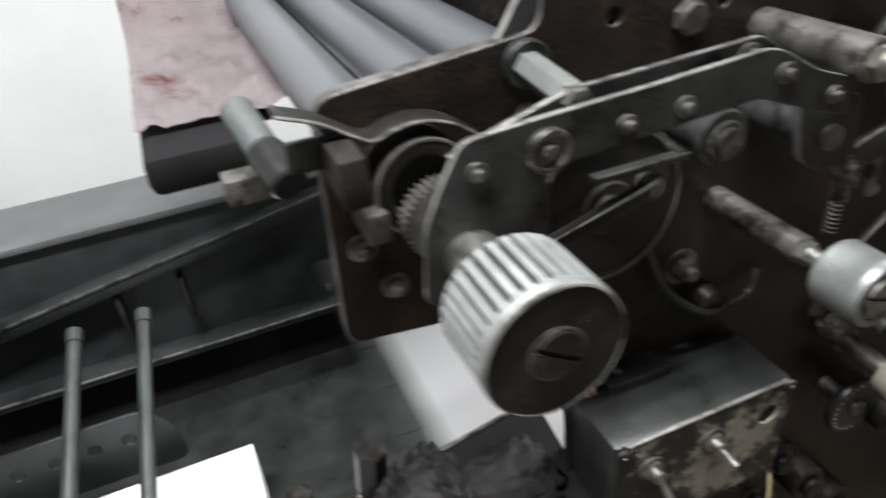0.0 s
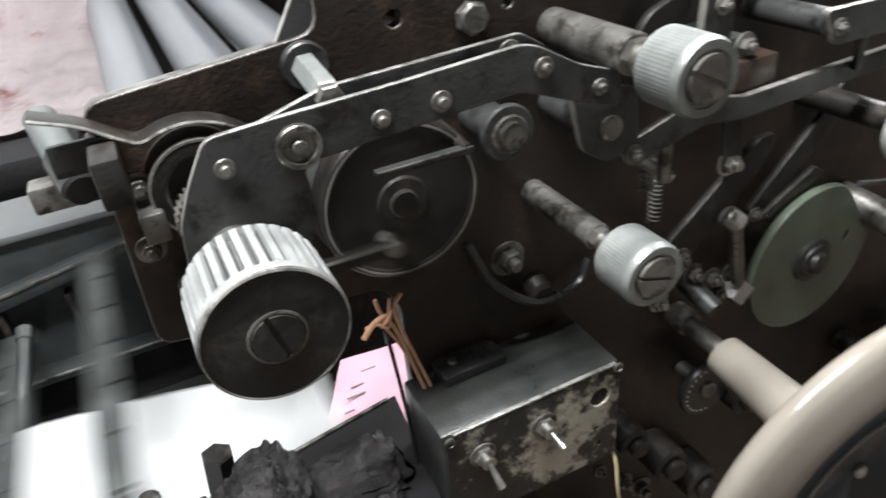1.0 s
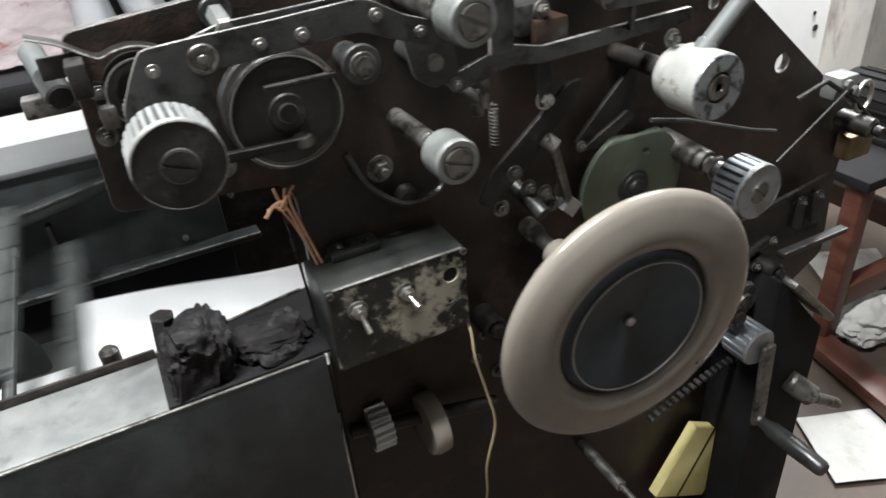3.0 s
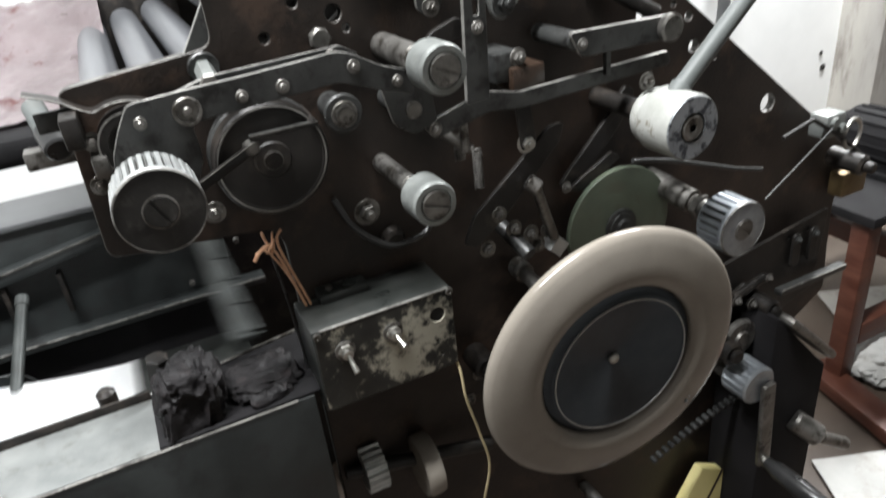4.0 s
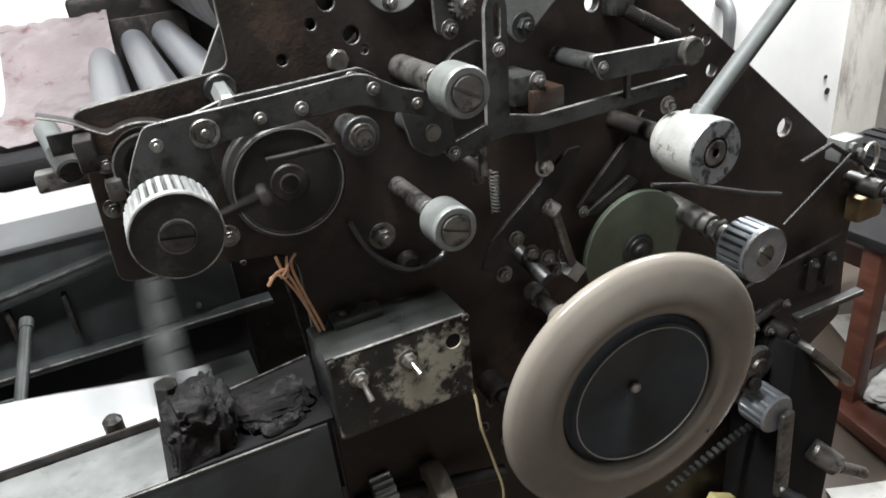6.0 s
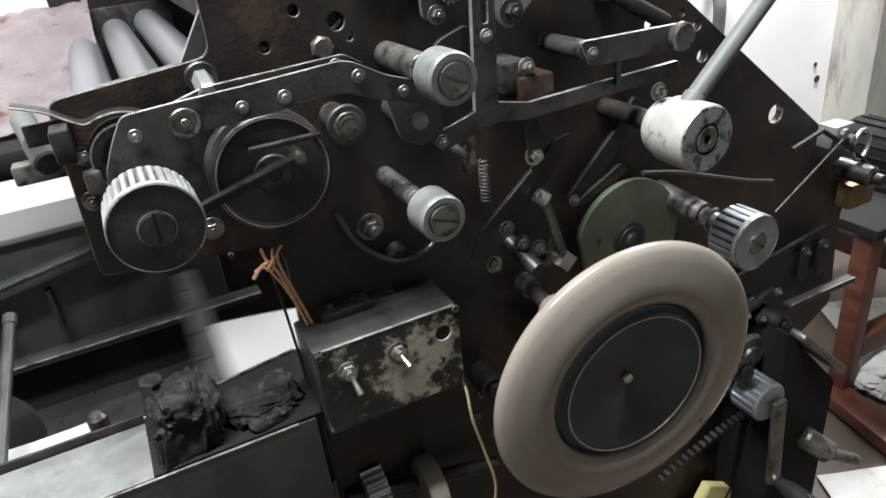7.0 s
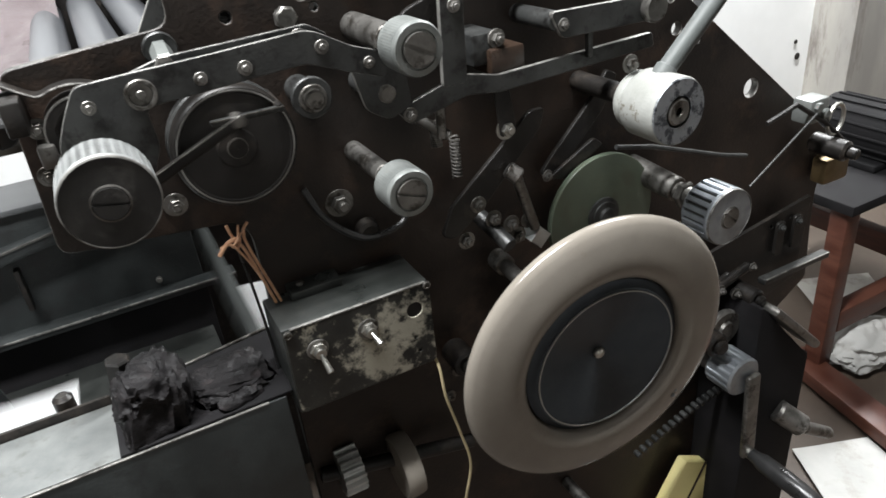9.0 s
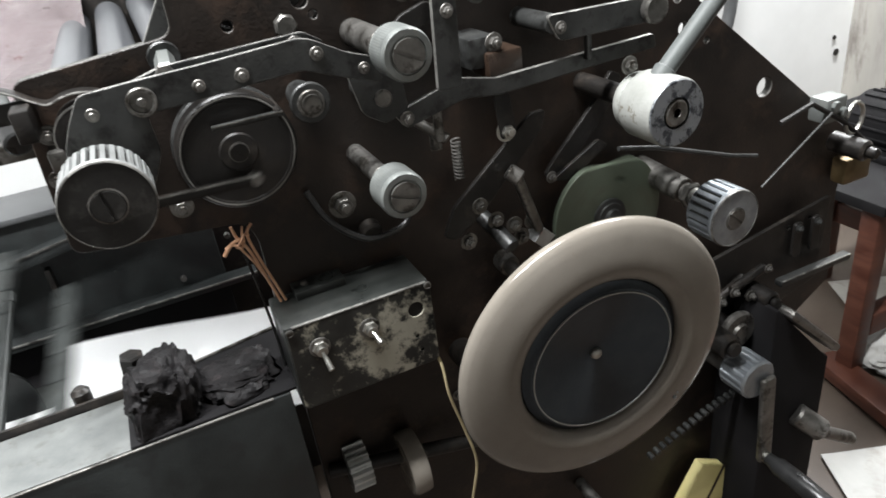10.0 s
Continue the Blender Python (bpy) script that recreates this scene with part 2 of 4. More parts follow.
def curve_pts(ctrl, steps=8):
    """Points of a smooth line through control points."""
    c = [Vector(p) for p in ctrl]
    c = [2 * c[0] - c[1]] + c + [2 * c[-1] - c[-2]]
    out = []
    for k in range(1, len(c) - 2):
        a, b, d, e = c[k - 1:k + 3]
        for j in range(steps):
            t = j / steps
            out.append(0.5 * (2 * b + (d - a) * t + (2 * a - 5 * b + 4 * d - e) * t * t + (3 * b - a - 3 * d + e) * t ** 3))
    return out + [c[-2]]


def box(bm, lo, hi, bevel=0.0):
    vs = [bm.verts.new((x, y, z)) for x in (lo[0], hi[0]) for y in (lo[1], hi[1]) for z in (lo[2], hi[2])]
    fs = [bm.faces.new([vs[k] for k in f]) for f in ((0, 1, 3, 2), (4, 6, 7, 5), (0, 4, 5, 1), (2, 3, 7, 6), (0, 2, 6, 4), (1, 5, 7, 3))]
    if bevel:
        es = list({e for f in fs for e in f.edges})
        bmesh.ops.bevel(bm, geom=es, offset=bevel, segments=2, affect="EDGES", profile=0.5)
    return bm


def rounded(pts, r=0.006, n=4):
    """A polygon's corners rounded."""
    out = []
    for k, p in enumerate(pts):
        p, a, b = Vector(p), Vector(pts[k - 1]), Vector(pts[(k + 1) % len(pts)])
        u, v = a - p, b - p
        d = min(r, 0.45 * u.length, 0.45 * v.length)
        s, e = p + u.normalized() * d, p + v.normalized() * d
        for j in range(n + 1):
            t = j / n
            out.append((1 - t) ** 2 * s + 2 * t * (1 - t) * p + t * t * e)
    return out


def circle(x, z, r, n=20):
    return [(x + r * math.cos(2 * math.pi * k / n), z + r * math.sin(2 * math.pi * k / n)) for k in range(n)]


def sheet_metal(name, outline, y0, y1, material, parent=None, holes=(), label="", edge=0.0008):
    """A flat plate in the x-z plane from y0 (front) to y1, with holes through it and softened edges."""
    cu = bpy.data.curves.new(name, "CURVE")
    cu.dimensions, cu.fill_mode = "2D", "BOTH"
    cu.extrude, cu.bevel_depth, cu.bevel_resolution, cu.offset = (y1 - y0) / 2 - edge, edge, 1, -edge
    for loop in (outline, *holes):
        sp = cu.splines.new("POLY")
        sp.points.add(len(loop) - 1)
        for q, p in zip(sp.points, loop):
            q.co = (p[0], p[1], 0, 1)
        sp.use_cyclic_u = True
    tmp = bpy.data.objects.new("tmp", cu)
    me = bpy.data.meshes.new_from_object(tmp)
    bpy.data.objects.remove(tmp)
    me.transform(Matrix.Translation((0, (y0 + y1) / 2, 0)) @ Matrix.Rotation(radians(90), 4, "X"))
    me.name = name
    me.materials.clear()
    me.materials.append(material)
    me.materials.append(EDGE if material is LINK else PEDGE)
    for p in me.polygons:
        p.material_index = 1 if material in (LINK, PLATE) and abs(p.normal.y) < 0.9 else 0
    ob = new(name, me)
    if parent:
        ob.parent = parent
    if label:
        ob["label"] = label
    return ob


def lathe(bm, prof, c, n=64, flute=None, ring=False):
    """A turned body on an axis that runs from c towards -y. prof: (radius, way along the axis, whether fluted)."""
    c = Vector(c)
    rings = []
    if not ring:
        prof = [(0.0004, prof[0][1]), *prof, (0.0004, prof[-1][1])]
    for row in prof:
        r, d, fl = (*row, 0)[:3]
        ring = []
        for k in range(n):
            a = 2 * math.pi * k / n
            rr = r * (1 - flute(a)) if fl and flute else r
            ring.append(bm.verts.new(c + Vector((rr * math.cos(a), -d, rr * math.sin(a)))))
        rings.append(ring)
    if ring:
        rings.append(rings[0])
    for u, v in zip(rings, rings[1:]):
        for k in range(n):
            bm.faces.new((u[k], u[(k + 1) % n], v[(k + 1) % n], v[k]))
    if not ring:
        bm.faces.new(rings[0][::-1])
        bm.faces.new(rings[-1])
    return bm


def hexagon(bm, c, r, h):
    """A hexagon nut or bolt head on an axis towards -y."""
    return tube(bm, c, (c[0], c[1] - h, c[2]), r, n=6, bevel=r * 0.12)


def bolt(name, c, r, parent, material=None, stud=True, label=""):
    bm = bmesh.new()
    tube(bm, c, (c[0], c[1] - 0.0015, c[2]), r * 1.55, n=24, bevel=0.0004)
    hexagon(bm, (c[0], c[1] - 0.0015, c[2]), r, r * 0.9)
    if stud:
        tube(bm, (c[0], c[1] - r * 0.9, c[2]), (c[0], c[1] - r * 1.7, c[2]), r * 0.55, n=14, bevel=r * 0.12)
    return part(name, bm, material or DULL, parent, label)


def slot_screw(c, r, parent, angle, material=None, name="screw", h=0.003):
    """A round screw head with a real slot, on an axis towards -y."""
    bm = bmesh.new()
    ca, sa = math.cos(angle), math.sin(angle)
    w, n = r * 0.11, 16
    for side in (1, -1):
        loop = [(side * w, -math.sqrt(r * r - w * w))]
        for k in range(n + 1):
            t = -math.pi / 2 + math.pi * k / n
            x, z = side * r * math.cos(t), r * math.sin(t)
            if abs(x) > w:
                loop.append((x, z))
        loop.append((side * w, math.sqrt(r * r - w * w)))
        lo = [bm.verts.new((c[0] + x * ca - z * sa, c[1], c[2] + x * sa + z * ca)) for x, z in loop]
        hi = [bm.verts.new((v.co.x, c[1] - h, v.co.z)) for v in lo]
        bm.faces.new(lo)
        bm.faces.new(hi[::-1])
        for k in range(len(lo)):
            bm.faces.new((lo[k], lo[(k + 1) % len(lo)], hi[(k + 1) % len(lo)], hi[k]))
    tube(bm, (c[0], c[1] + 0.001, c[2]), (c[0], c[1] - 0.3 * h, c[2]), r * 0.99, n=32)
    return part(name, bm, material or DULL, parent)


# ---- the room ----
def slab(name, lo, hi, material, label):
    return tagged(part(name, box(bmesh.new(), lo, hi), material), label, "", kind="structure")


slab("floor", (-2.6, -2.6, -0.1), (3.4, 2.2, 0), FLOOR, "dirty brown cement floor of a workshop")
# ceiling and south, west, east walls are unseen; their grey limits bounced light
slab("ceiling", (-2.6, -2.6, 2.8), (3.4, 2.2, 2.9), BOUNCEGREY, "unseen plain grey ceiling, toned to limit bounced light")
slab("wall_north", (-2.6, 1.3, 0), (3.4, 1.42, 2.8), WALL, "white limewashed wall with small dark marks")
slab("wall_south", (-2.6, -2.6, 0), (3.4, -2.5, 2.8), BOUNCEGREY, "unseen grey wall, toned to limit bounced light")
slab("wall_west", (-2.6, -2.5, 0), (-2.5, 1.3, 2.8), BOUNCEGREY, "unseen grey wall, toned to limit bounced light")
slab("wall_east", (3.3, -2.5, 0), (3.4, 1.3, 2.8), BOUNCEGREY, "unseen grey wall, toned to limit bounced light")
slab("pillar", (2.47, 1.12, 0), (2.95, 1.3, 2.8), COLUMN, "stained grey plaster pillar against the wall")

bm = pipe(bmesh.new(), curve_pts([(1.80, 1.3, 0.84), (1.80, 1.27, 0.83), (1.795, 1.245, 0.79), (1.79, 1.24, 0.70), (1.77, 1.24, 0.60)]), 0.021, 14)
tagged(part("wall_pipe", bm, GALV), "short bent grey pipe sticking out of the wall", "pipe")
for x, z, r in ((2.405, 0.41, 0.014), (2.385, 0.47, 0.009)):
    bm = tube(bmesh.new(), (x, 1.3, z), (x, 1.294, z), r, n=9, bevel=0.002)
    tagged(part("wall_plug", bm, IRON), "small dark plug in the white wall", "plug", "plugs in the wall")

# ---- the press: frame ----
press = thing("printing_press", "grimy black small offset printing press, running, with worn steel knobs", "printing press")
PY = 0.07
outline = rounded([(-0.018, 1.45), (-0.019, 1.123), (-0.15, 1.111), (-0.156, 0.955), (-0.006, 0.94), (0.004, 0.92), (0.004, 0.0), (0.74, 0.0), (0.76, 0.5), (0.855, 0.56), (0.845, 0.66), (0.842, 0.72), (0.86, 0.805), (0.461, 1.125), (0.06, 1.45)], 0.012)
holes = [circle(x, z, r) for x, z, r in ((0.673, 0.9185, 0.013), (0.075, 1.164, 0.008), (0.094, 1.132, 0.008), (0.027, 1.121, 0.005), (0.058, 1.147, 0.005), (0.094, 1.174, 0.004), (0.104, 1.117, 0.004), (0.524, 1.057, 0.006), (0.437, 1.095, 0.005), (0.36, 1.122, 0.009), (0.415, 1.115, 0.004), (0.535, 1.02, 0.008), (0.5, 1.075, 0.004), (0.455, 1.07, 0.009), (0.57, 1.0, 0.004), (0.45, 1.09, 0.003))]
sheet_metal("side_plate", outline, PY, PY + 0.012, PLATE, press, holes, "brown-black grimy steel side plate with bolt holes", 0.0012)
far = rounded([(-0.15, 1.06), (-0.15, 0.93), (-0.02, 0.92), (-0.02, 0.0), (0.74, 0.0), (0.76, 0.6), (0.82, 0.7), (0.86, 0.805), (0.461, 1.125), (0.2, 1.32), (0.0, 1.32), (0.0, 1.06)], 0.012)
sheet_metal("side_plate", far, 0.723, 0.735, IRON, press)

# ---- the press: delivery ----
STRIP_TOP = 0.689
bm = box(bmesh.new(), (-1.1, 0.012, 0.42), (-0.012, 0.104, 0.77), 0.0015)
part("delivery_frame", bm, TEAL, press, "dark green-black steel side box of the delivery")
part("worn_edge", box(bmesh.new(), (-1.1, 0.0112, 0.7692), (-0.03, 0.0142, 0.7712), 0.0007), EDGE, press, "bare worn top edge")
bm = box(bmesh.new(), (-1.1, 0.014, 0.770), (-0.155, 0.102, 0.7725), 0.001)
part("rail_top", bm, RAIL, press, "scuffed bare grey metal top strip")
bm = box(bmesh.new(), (-1.1, 0.104, 0.70), (-0.168, 0.108, 0.781), 0.001)
part("rail_lip", bm, IRON, press)
bm = box(bmesh.new(), (-0.168, 0.0136, 0.7708), (-0.0048, 0.108, 0.7745), 0.001)
for v in bm.verts:
    if v.co.y > 0.05:
        v.co.y += 0.03 * (v.co.x + 0.168) / 0.163
        v.co.x += 0.012 if v.co.x > -0.05 else 0.0
part("rail_end", bm, MATTBLACK, press, "ink-stained dark end of the rail")
part("end_lip", pipe(bmesh.new(), [(-0.168, 0.106, 0.7752), (0.0, 0.1355, 0.7752)], 0.0022, 8), DULL, press, "rubbed back edge of the rail end")
bm = box(bmesh.new(), (-1.1, 0.575, 0.826), (-0.13, 0.70, 0.836), 0.002)
part("far_rail_top", bm, GALV, press, "grey painted flat top strip")
bm = box(bmesh.new(), (-1.1, 0.582, 0.0), (-0.02, 0.62, 0.826), 0.002)
part("far_frame", bm, TEAL, press)
bm = bmesh.new()
box(bm, (-1.0, 0.555, 0.0), (0.0, 0.581, 0.02), 0.002)
bm.transform(Matrix.Translation((-0.05, 0, 0.80)) @ Matrix.Rotation(radians(-9.5), 4, "Y"))
part("chain_guide", bm, TEAL, press)
bm = bmesh.new()
box(bm, (-1.0, 0.5535, 0.0165), (0.0, 0.556, 0.0205), 0.0006)
bm.transform(Matrix.Translation((-0.05, 0, 0.80)) @ Matrix.Rotation(radians(-9.5), 4, "Y"))
part("worn_edge", bm, PEDGE, press)
bm = box(bmesh.new(), (-1.1, 0.55, 0.628), (0.03, 0.582, 0.640), 0.002)
part("lower_ledge", bm, TEAL, press)
# black sheet added over the frame as the deep shade below the ledge
part("under_ledge_shade", box(bmesh.new(), (-0.6, 0.5755, 0.0), (-0.02, 0.5815, 0.627), 0.001), MATTBLACK, press)
part("worn_edge", box(bmesh.new(), (-1.1, 0.5485, 0.637), (0.03, 0.551, 0.6404), 0.0006), EDGE, press)
bm = box(bmesh.new(), (-1.1, 0.11, 0.52), (-0.03, 0.58, 0.54), 0.002)
part("pile_board", bm, BOXP, press, "dark greenish delivery board")
for dx in (0.0, -0.077):
    top, foot = Vector((-0.324 + dx, 0.496, 0.745)), Vector((-0.363 + dx, 0.222, 0.6305))
    bm = tube(bmesh.new(), top, foot, 0.0082, n=18, bevel=0.001)
    tube(bm, top + (top - foot) * 0.03, top - (top - foot) * 0.03, 0.0098, n=18, bevel=0.001)
    part("guide_rod", bm, GRIP, press, "dull grey-green guide rod")
for x0 in (-0.28, -0.36):
    bm = box(bmesh.new(), (x0, 0.56, 0.675), (x0 + 0.008, 0.58, 0.745), 0.002)
    part("guide_bracket", bm, IRON, press)
for x, z, r in ((-0.05, 0.86, 0.006), (-0.03, 0.80, 0.005), (-0.09, 0.655, 0.005), (0.0, 0.71, 0.005)):
    part("bolt_head", tube(bmesh.new(), (x, 0.582, z), (x, 0.572, z), r, n=12, bevel=0.001), DULL, press)
# perforated guard strip beyond the paper, with a rounded end
strip = rounded([(-0.56, 0.60), (-0.56, STRIP_TOP - 0.002), (-0.345, STRIP_TOP), (-0.322, STRIP_TOP - 0.03), (-0.316, 0.60)], 0.016)
sheet_metal("guard_strip", strip, 0.398, 0.402, TEAL, press, [circle(x, STRIP_TOP - 0.034, 0.0075, 14) for x in (-0.525, -0.486, -0.448, -0.408, -0.371)], "dark guard strip with a row of holes")
# small clamps along the rail lip
bm = tube(bmesh.new(), (-0.155, 0.112, 0.77), (-0.150, 0.112, 0.815), 0.013, n=6, bevel=0.002)
part("clamp_screw", bm, IRON, press)
bm = tube(bmesh.new(), (-0.21, 0.122, 0.74), (-0.21, 0.122, 0.79), 0.010, n=14, bevel=0.004)
part("clamp_knob", bm, IRON, press)

# ---- the press: rollers behind the plate ----
for x, z, r in ((-0.119, 1.072, 0.0215), (-0.068, 1.078, 0.0215), (-0.018, 1.085, 0.0215)):
    bm = tube(bmesh.new(), (x, 0.085, z), (x, 0.722, z), r, n=36, bevel=0.002)
    part("ink_roller", bm, ROLLER, press, "smooth light grey rubber-covered roller")
bm = tube(bmesh.new(), (0.055, 0.084, 1.19), (0.055, 0.722, 1.19), 0.078, n=56, bevel=0.003)
part("plate_cylinder", bm, IRON, press)
bm = box(bmesh.new(), (-0.15, 0.712, 1.105), (0.02, 0.722, 1.155), 0.008)
part("roller_bracket", bm, IRON, press)
sheet_metal("cylinder_guard", rounded([(-0.045, 1.118), (-0.018, 1.16), (-0.014, 1.16), (-0.018, 1.122)], 0.002), 0.074, 0.08, LINK, press)
part("roller_back", box(bmesh.new(), (-0.148, 0.700, 0.94), (0.02, 0.709, 1.118), 0.002), IRON, press, "dark cross plate behind the rollers")
bm = box(bmesh.new(), (-0.235, 0.26, 1.035), (-0.145, 0.56, 1.05), 0.004)
part("ink_tray", bm, IRON, press)
bm = bmesh.new()
n, m_ = 26, 60


def film_height(i, j):
    """The film lies on the tray and climbs its raised back."""
    y = 0.24 + 0.46 * j / m_
    up = max(0.0, min(1.0, (y - 0.46) / 0.24))
    return 1.056 + 0.074 * up * up * (3 - 2 * up) + 0.006 * noise.noise((i * 0.25, j * 0.14, 3)) + 0.003 * noise.noise((i * 0.6, j * 0.34, 9))


grid = [[bm.verts.new((-0.245 + (0.13 + 0.02 * j / m_) * i / n, 0.24 + 0.46 * j / m_, film_height(i, j))) for j in range(m_ + 1)] for i in range(n + 1)]
for i in range(n):
    for j in range(m_):
        bm.faces.new((grid[i][j], grid[i + 1][j], grid[i + 1][j + 1], grid[i][j + 1]))
bmesh.ops.solidify(bm, geom=bm.faces[:], thickness=0.0015)
tagged(part("plastic_film", bm, BAG), "crumpled pinkish film with dark red ink stains on the ink tray", "film")
bm = box(bmesh.new(), (-0.245, 0.20, 1.02), (-0.165, 0.30, 1.05), 0.008)
part("tray_end_block", bm, MATTBLACK, press)
bm = tube(bmesh.new(), (-0.180, 0.17, 1.082), (-0.172, 0.13, 1.066), 0.0105, n=24, bevel=0.002)
part("tray_shaft", bm, ROD, press)
bm = tube(bmesh.new(), (-0.172, 0.13, 1.066), (-0.165, 0.1, 1.055), 0.012, n=24, bevel=0.002)
part("shaft_cap", bm, BLACKP, press)
bm = box(bmesh.new(), (-0.17, 0.05, 1.083), (-0.14, 0.055, 1.1), 0.001)
part("tray_strap", bm, LINK, press)
bm = box(bmesh.new(), (-0.2, 0.14, 1.03), (-0.155, 0.16, 1.048), 0.002)
part("tray_catch", bm, DULL, press)


# ---- the press: knobs and shafts on the side plate ----
def ribs(count, depth):
    return lambda a: depth * (0.5 + 0.5 * math.copysign(min(1, abs(3.0 * math.sin(count * a))), math.sin(count * a)))


def grooves(count, depth):
    """Narrow channels between wide lands."""
    return lambda a: depth * max(0.0, min(1.0, (math.sin(count * a) - 0.35) * 6.0))


def plain_knob(x, z, y, r, length, shaft_r, neck_r, angle, base_y=PY, label=""):
    """An aluminium knob with fine knurls on a stepped shaft from the plate."""
    k = part("knob", lathe(bmesh.new(), [(r * 0.5, 0), (r * 0.9, 0), (r, 0.003, 0), (r, 0.005, 1), (r, length * 0.8, 1), (r, length * 0.82, 0), (r, length - 0.0035), (r * 0.93, length), (r * 0.72, length), (r * 0.7, length - 0.0015)], (x, y + length, z), 180, ribs(60, 0.018)), KNOBGREY, press, label)
    slot_screw((x, y + 0.001, z), r * 0.62, k, angle, DULL, "screw", 0.003)
    bm = tube(bmesh.new(), (x, base_y + 0.004, z), (x, y + length + 0.022, z), shaft_r, n=28, bevel=0.001)
    part("shaft", bm, DULL, k)
    bm = tube(bmesh.new(), (x, y + length + 0.024, z), (x, y + length - 0.002, z), neck_r, n=22, bevel=0.001)
    tube(bm, (x, y + length + 0.022, z), (x, y + length + 0.016, z), shaft_r * 0.85, n=6)
    part("neck", bm, STEEL, k)
    return k


plain_knob(0.1375, 1.095, -0.069, 0.0215, 0.034, 0.0125, 0.0065, 1.1, label="grey aluminium knob with a slotted end")
plain_knob(0.118, 0.979, -0.064, 0.0212, 0.033, 0.0095, 0.006, 1.25, label="grey aluminium knob with a slotted end")


def fluted_knob(x, z, y, r, length, count, material, face, parent, slot, hub=0.36, at=None):
    o = at or (0.0, 0.0)
    k = part("fluted_knob", lathe(bmesh.new(), [(r * 0.55, 0), (r * 0.86, 0.001), (r * 0.95, 0.004), (r * 0.98, 0.005, 0), (r, 0.006, 1), (r, length - 0.0065, 1), (r, length - 0.0045, 0), (r, length - 0.0015), (r * 0.97, length)], (x - o[0], y + length, z - o[1]), count * 14, grooves(count, 0.15)), material, parent, smooth=False)
    k.data.materials.append(GRIME)
    for p in k.data.polygons:
        away = math.hypot(p.center.x - (x - o[0]), p.center.z - (z - o[1]))
        if away < r * 0.91 and y + 0.008 < p.center.y < y + length - 0.008:
            p.material_index = 1
    bm = lathe(bmesh.new(), [(r * 0.96, 0), (r * 0.955, 0.0015), (r * (hub + 0.04), 0.0018), (r * hub, 0.0005)], (x - o[0], y, z - o[1]), 64)
    part("knob_face", bm, face, k, "blackened flat end face")
    bm = lathe(bmesh.new(), [(r * 0.998, 0), (r * 0.99, 0.0016), (r * 0.962, 0.0021), (r * 0.962, 0)], (x - o[0], y, z - o[1]), 72, None, True)
    part("worn_rim", bm, EDGE, k, "rim rubbed bright")
    bm = lathe(bmesh.new(), [(r * (hub + 0.045), 0), (r * (hub + 0.04), 0.0024), (r * (hub + 0.005), 0.0026), (r * hub, 0)], (x - o[0], y, z - o[1]), 48, None, True)
    part("screw_seat", bm, DULL, k)
    slot_screw((x - o[0], y - 0.0005, z - o[1]), r * hub * 0.96, k, slot, FACE if face is FACE else DULL)
    return k


# the ratchet knob turns by steps: it is keyed in motions()
ratchet_knob = fluted_knob(-0.1, 1.045, -0.082, 0.0322, 0.046, 32, KNOBALU, FACE, press, 1.5, at=(-0.1, 1.045))
ratchet_knob["label"] = "large white-grey fluted knob with a black face, turning by steps"
bm = tube(bmesh.new(), (-0.1, PY, 1.045), (-0.1, -0.04, 1.045), 0.0105, n=28, bevel=0.001)
tube(bm, (-0.1, 0.02, 1.045), (-0.1, -0.026, 1.045), 0.0145, n=28, bevel=0.0015)
part("ratchet_shaft", bm, STEEL, press, "bright steel collar and shaft")
# ratchet wheel, drum and the bent strap over them behind the knob
bm = lathe(bmesh.new(), [(0.012, 0), (0.0225, 0, 1), (0.0225, 0.011, 1), (0.012, 0.011)], (-0.101, 0.036, 1.05), 180, ribs(36, 0.09))
part("ratchet_wheel", bm, DULL, press, "small toothed ratchet wheel")
bm = lathe(bmesh.new(), [(0.0265, 0), (0.0275, 0.001), (0.0275, 0.027), (0.0265, 0.028), (0.02, 0.028), (0.018, 0.025)], (-0.104, PY, 1.062), 56)
drum = part("ratchet_drum", bm, IRON, press)
bm = lathe(bmesh.new(), [(0.0264, 0), (0.0279, 0), (0.0279, 0.001), (0.0264, 0.001)], (-0.104, PY - 0.0272, 1.062), 56, None, True)
part("drum_rim", bm, EDGE, drum)
strap = [(-0.172, 1.117), (-0.152, 1.109), (-0.137, 1.099), (-0.129, 1.0945), (-0.124, 1.0945), (-0.116, 1.0972), (-0.105, 1.0985), (-0.094, 1.0968), (-0.0825, 1.092), (-0.070, 1.083)]
mid = [(p[0], p[2]) for p in curve_pts([(x, 0.0, z) for x, z in strap], 5)]
sheet_metal("guard_strap", mid + [(x, z - 0.0016) for x, z in mid[::-1]], 0.046, 0.064, IRON, press, (), "bent steel strap with a rubbed bright edge")
part("worn_edge", pipe(bmesh.new(), [(x, 0.046, z - 0.0008) for x, z in mid], 0.001, 6), EDGE, press)
bm = box(bmesh.new(), (-0.140, 0.036, 1.040), (-0.127, 0.068, 1.058), 0.002)
part("stop_block", bm, DULL, press)
for x, z in ((-0.135, 1.068), (-0.14, 1.03), (-0.125, 1.0), (-0.085, 0.985)):
    bolt("small_bolt", (x, 0.055, z), 0.0055, press)
bm = box(bmesh.new(), (-0.152, 0.02, 1.072), (-0.138, 0.07, 1.098), 0.002)
part("pawl_block", bm, IRON, press)
bolt("plate_bolt", (-0.055, PY, 0.973), 0.007, press)
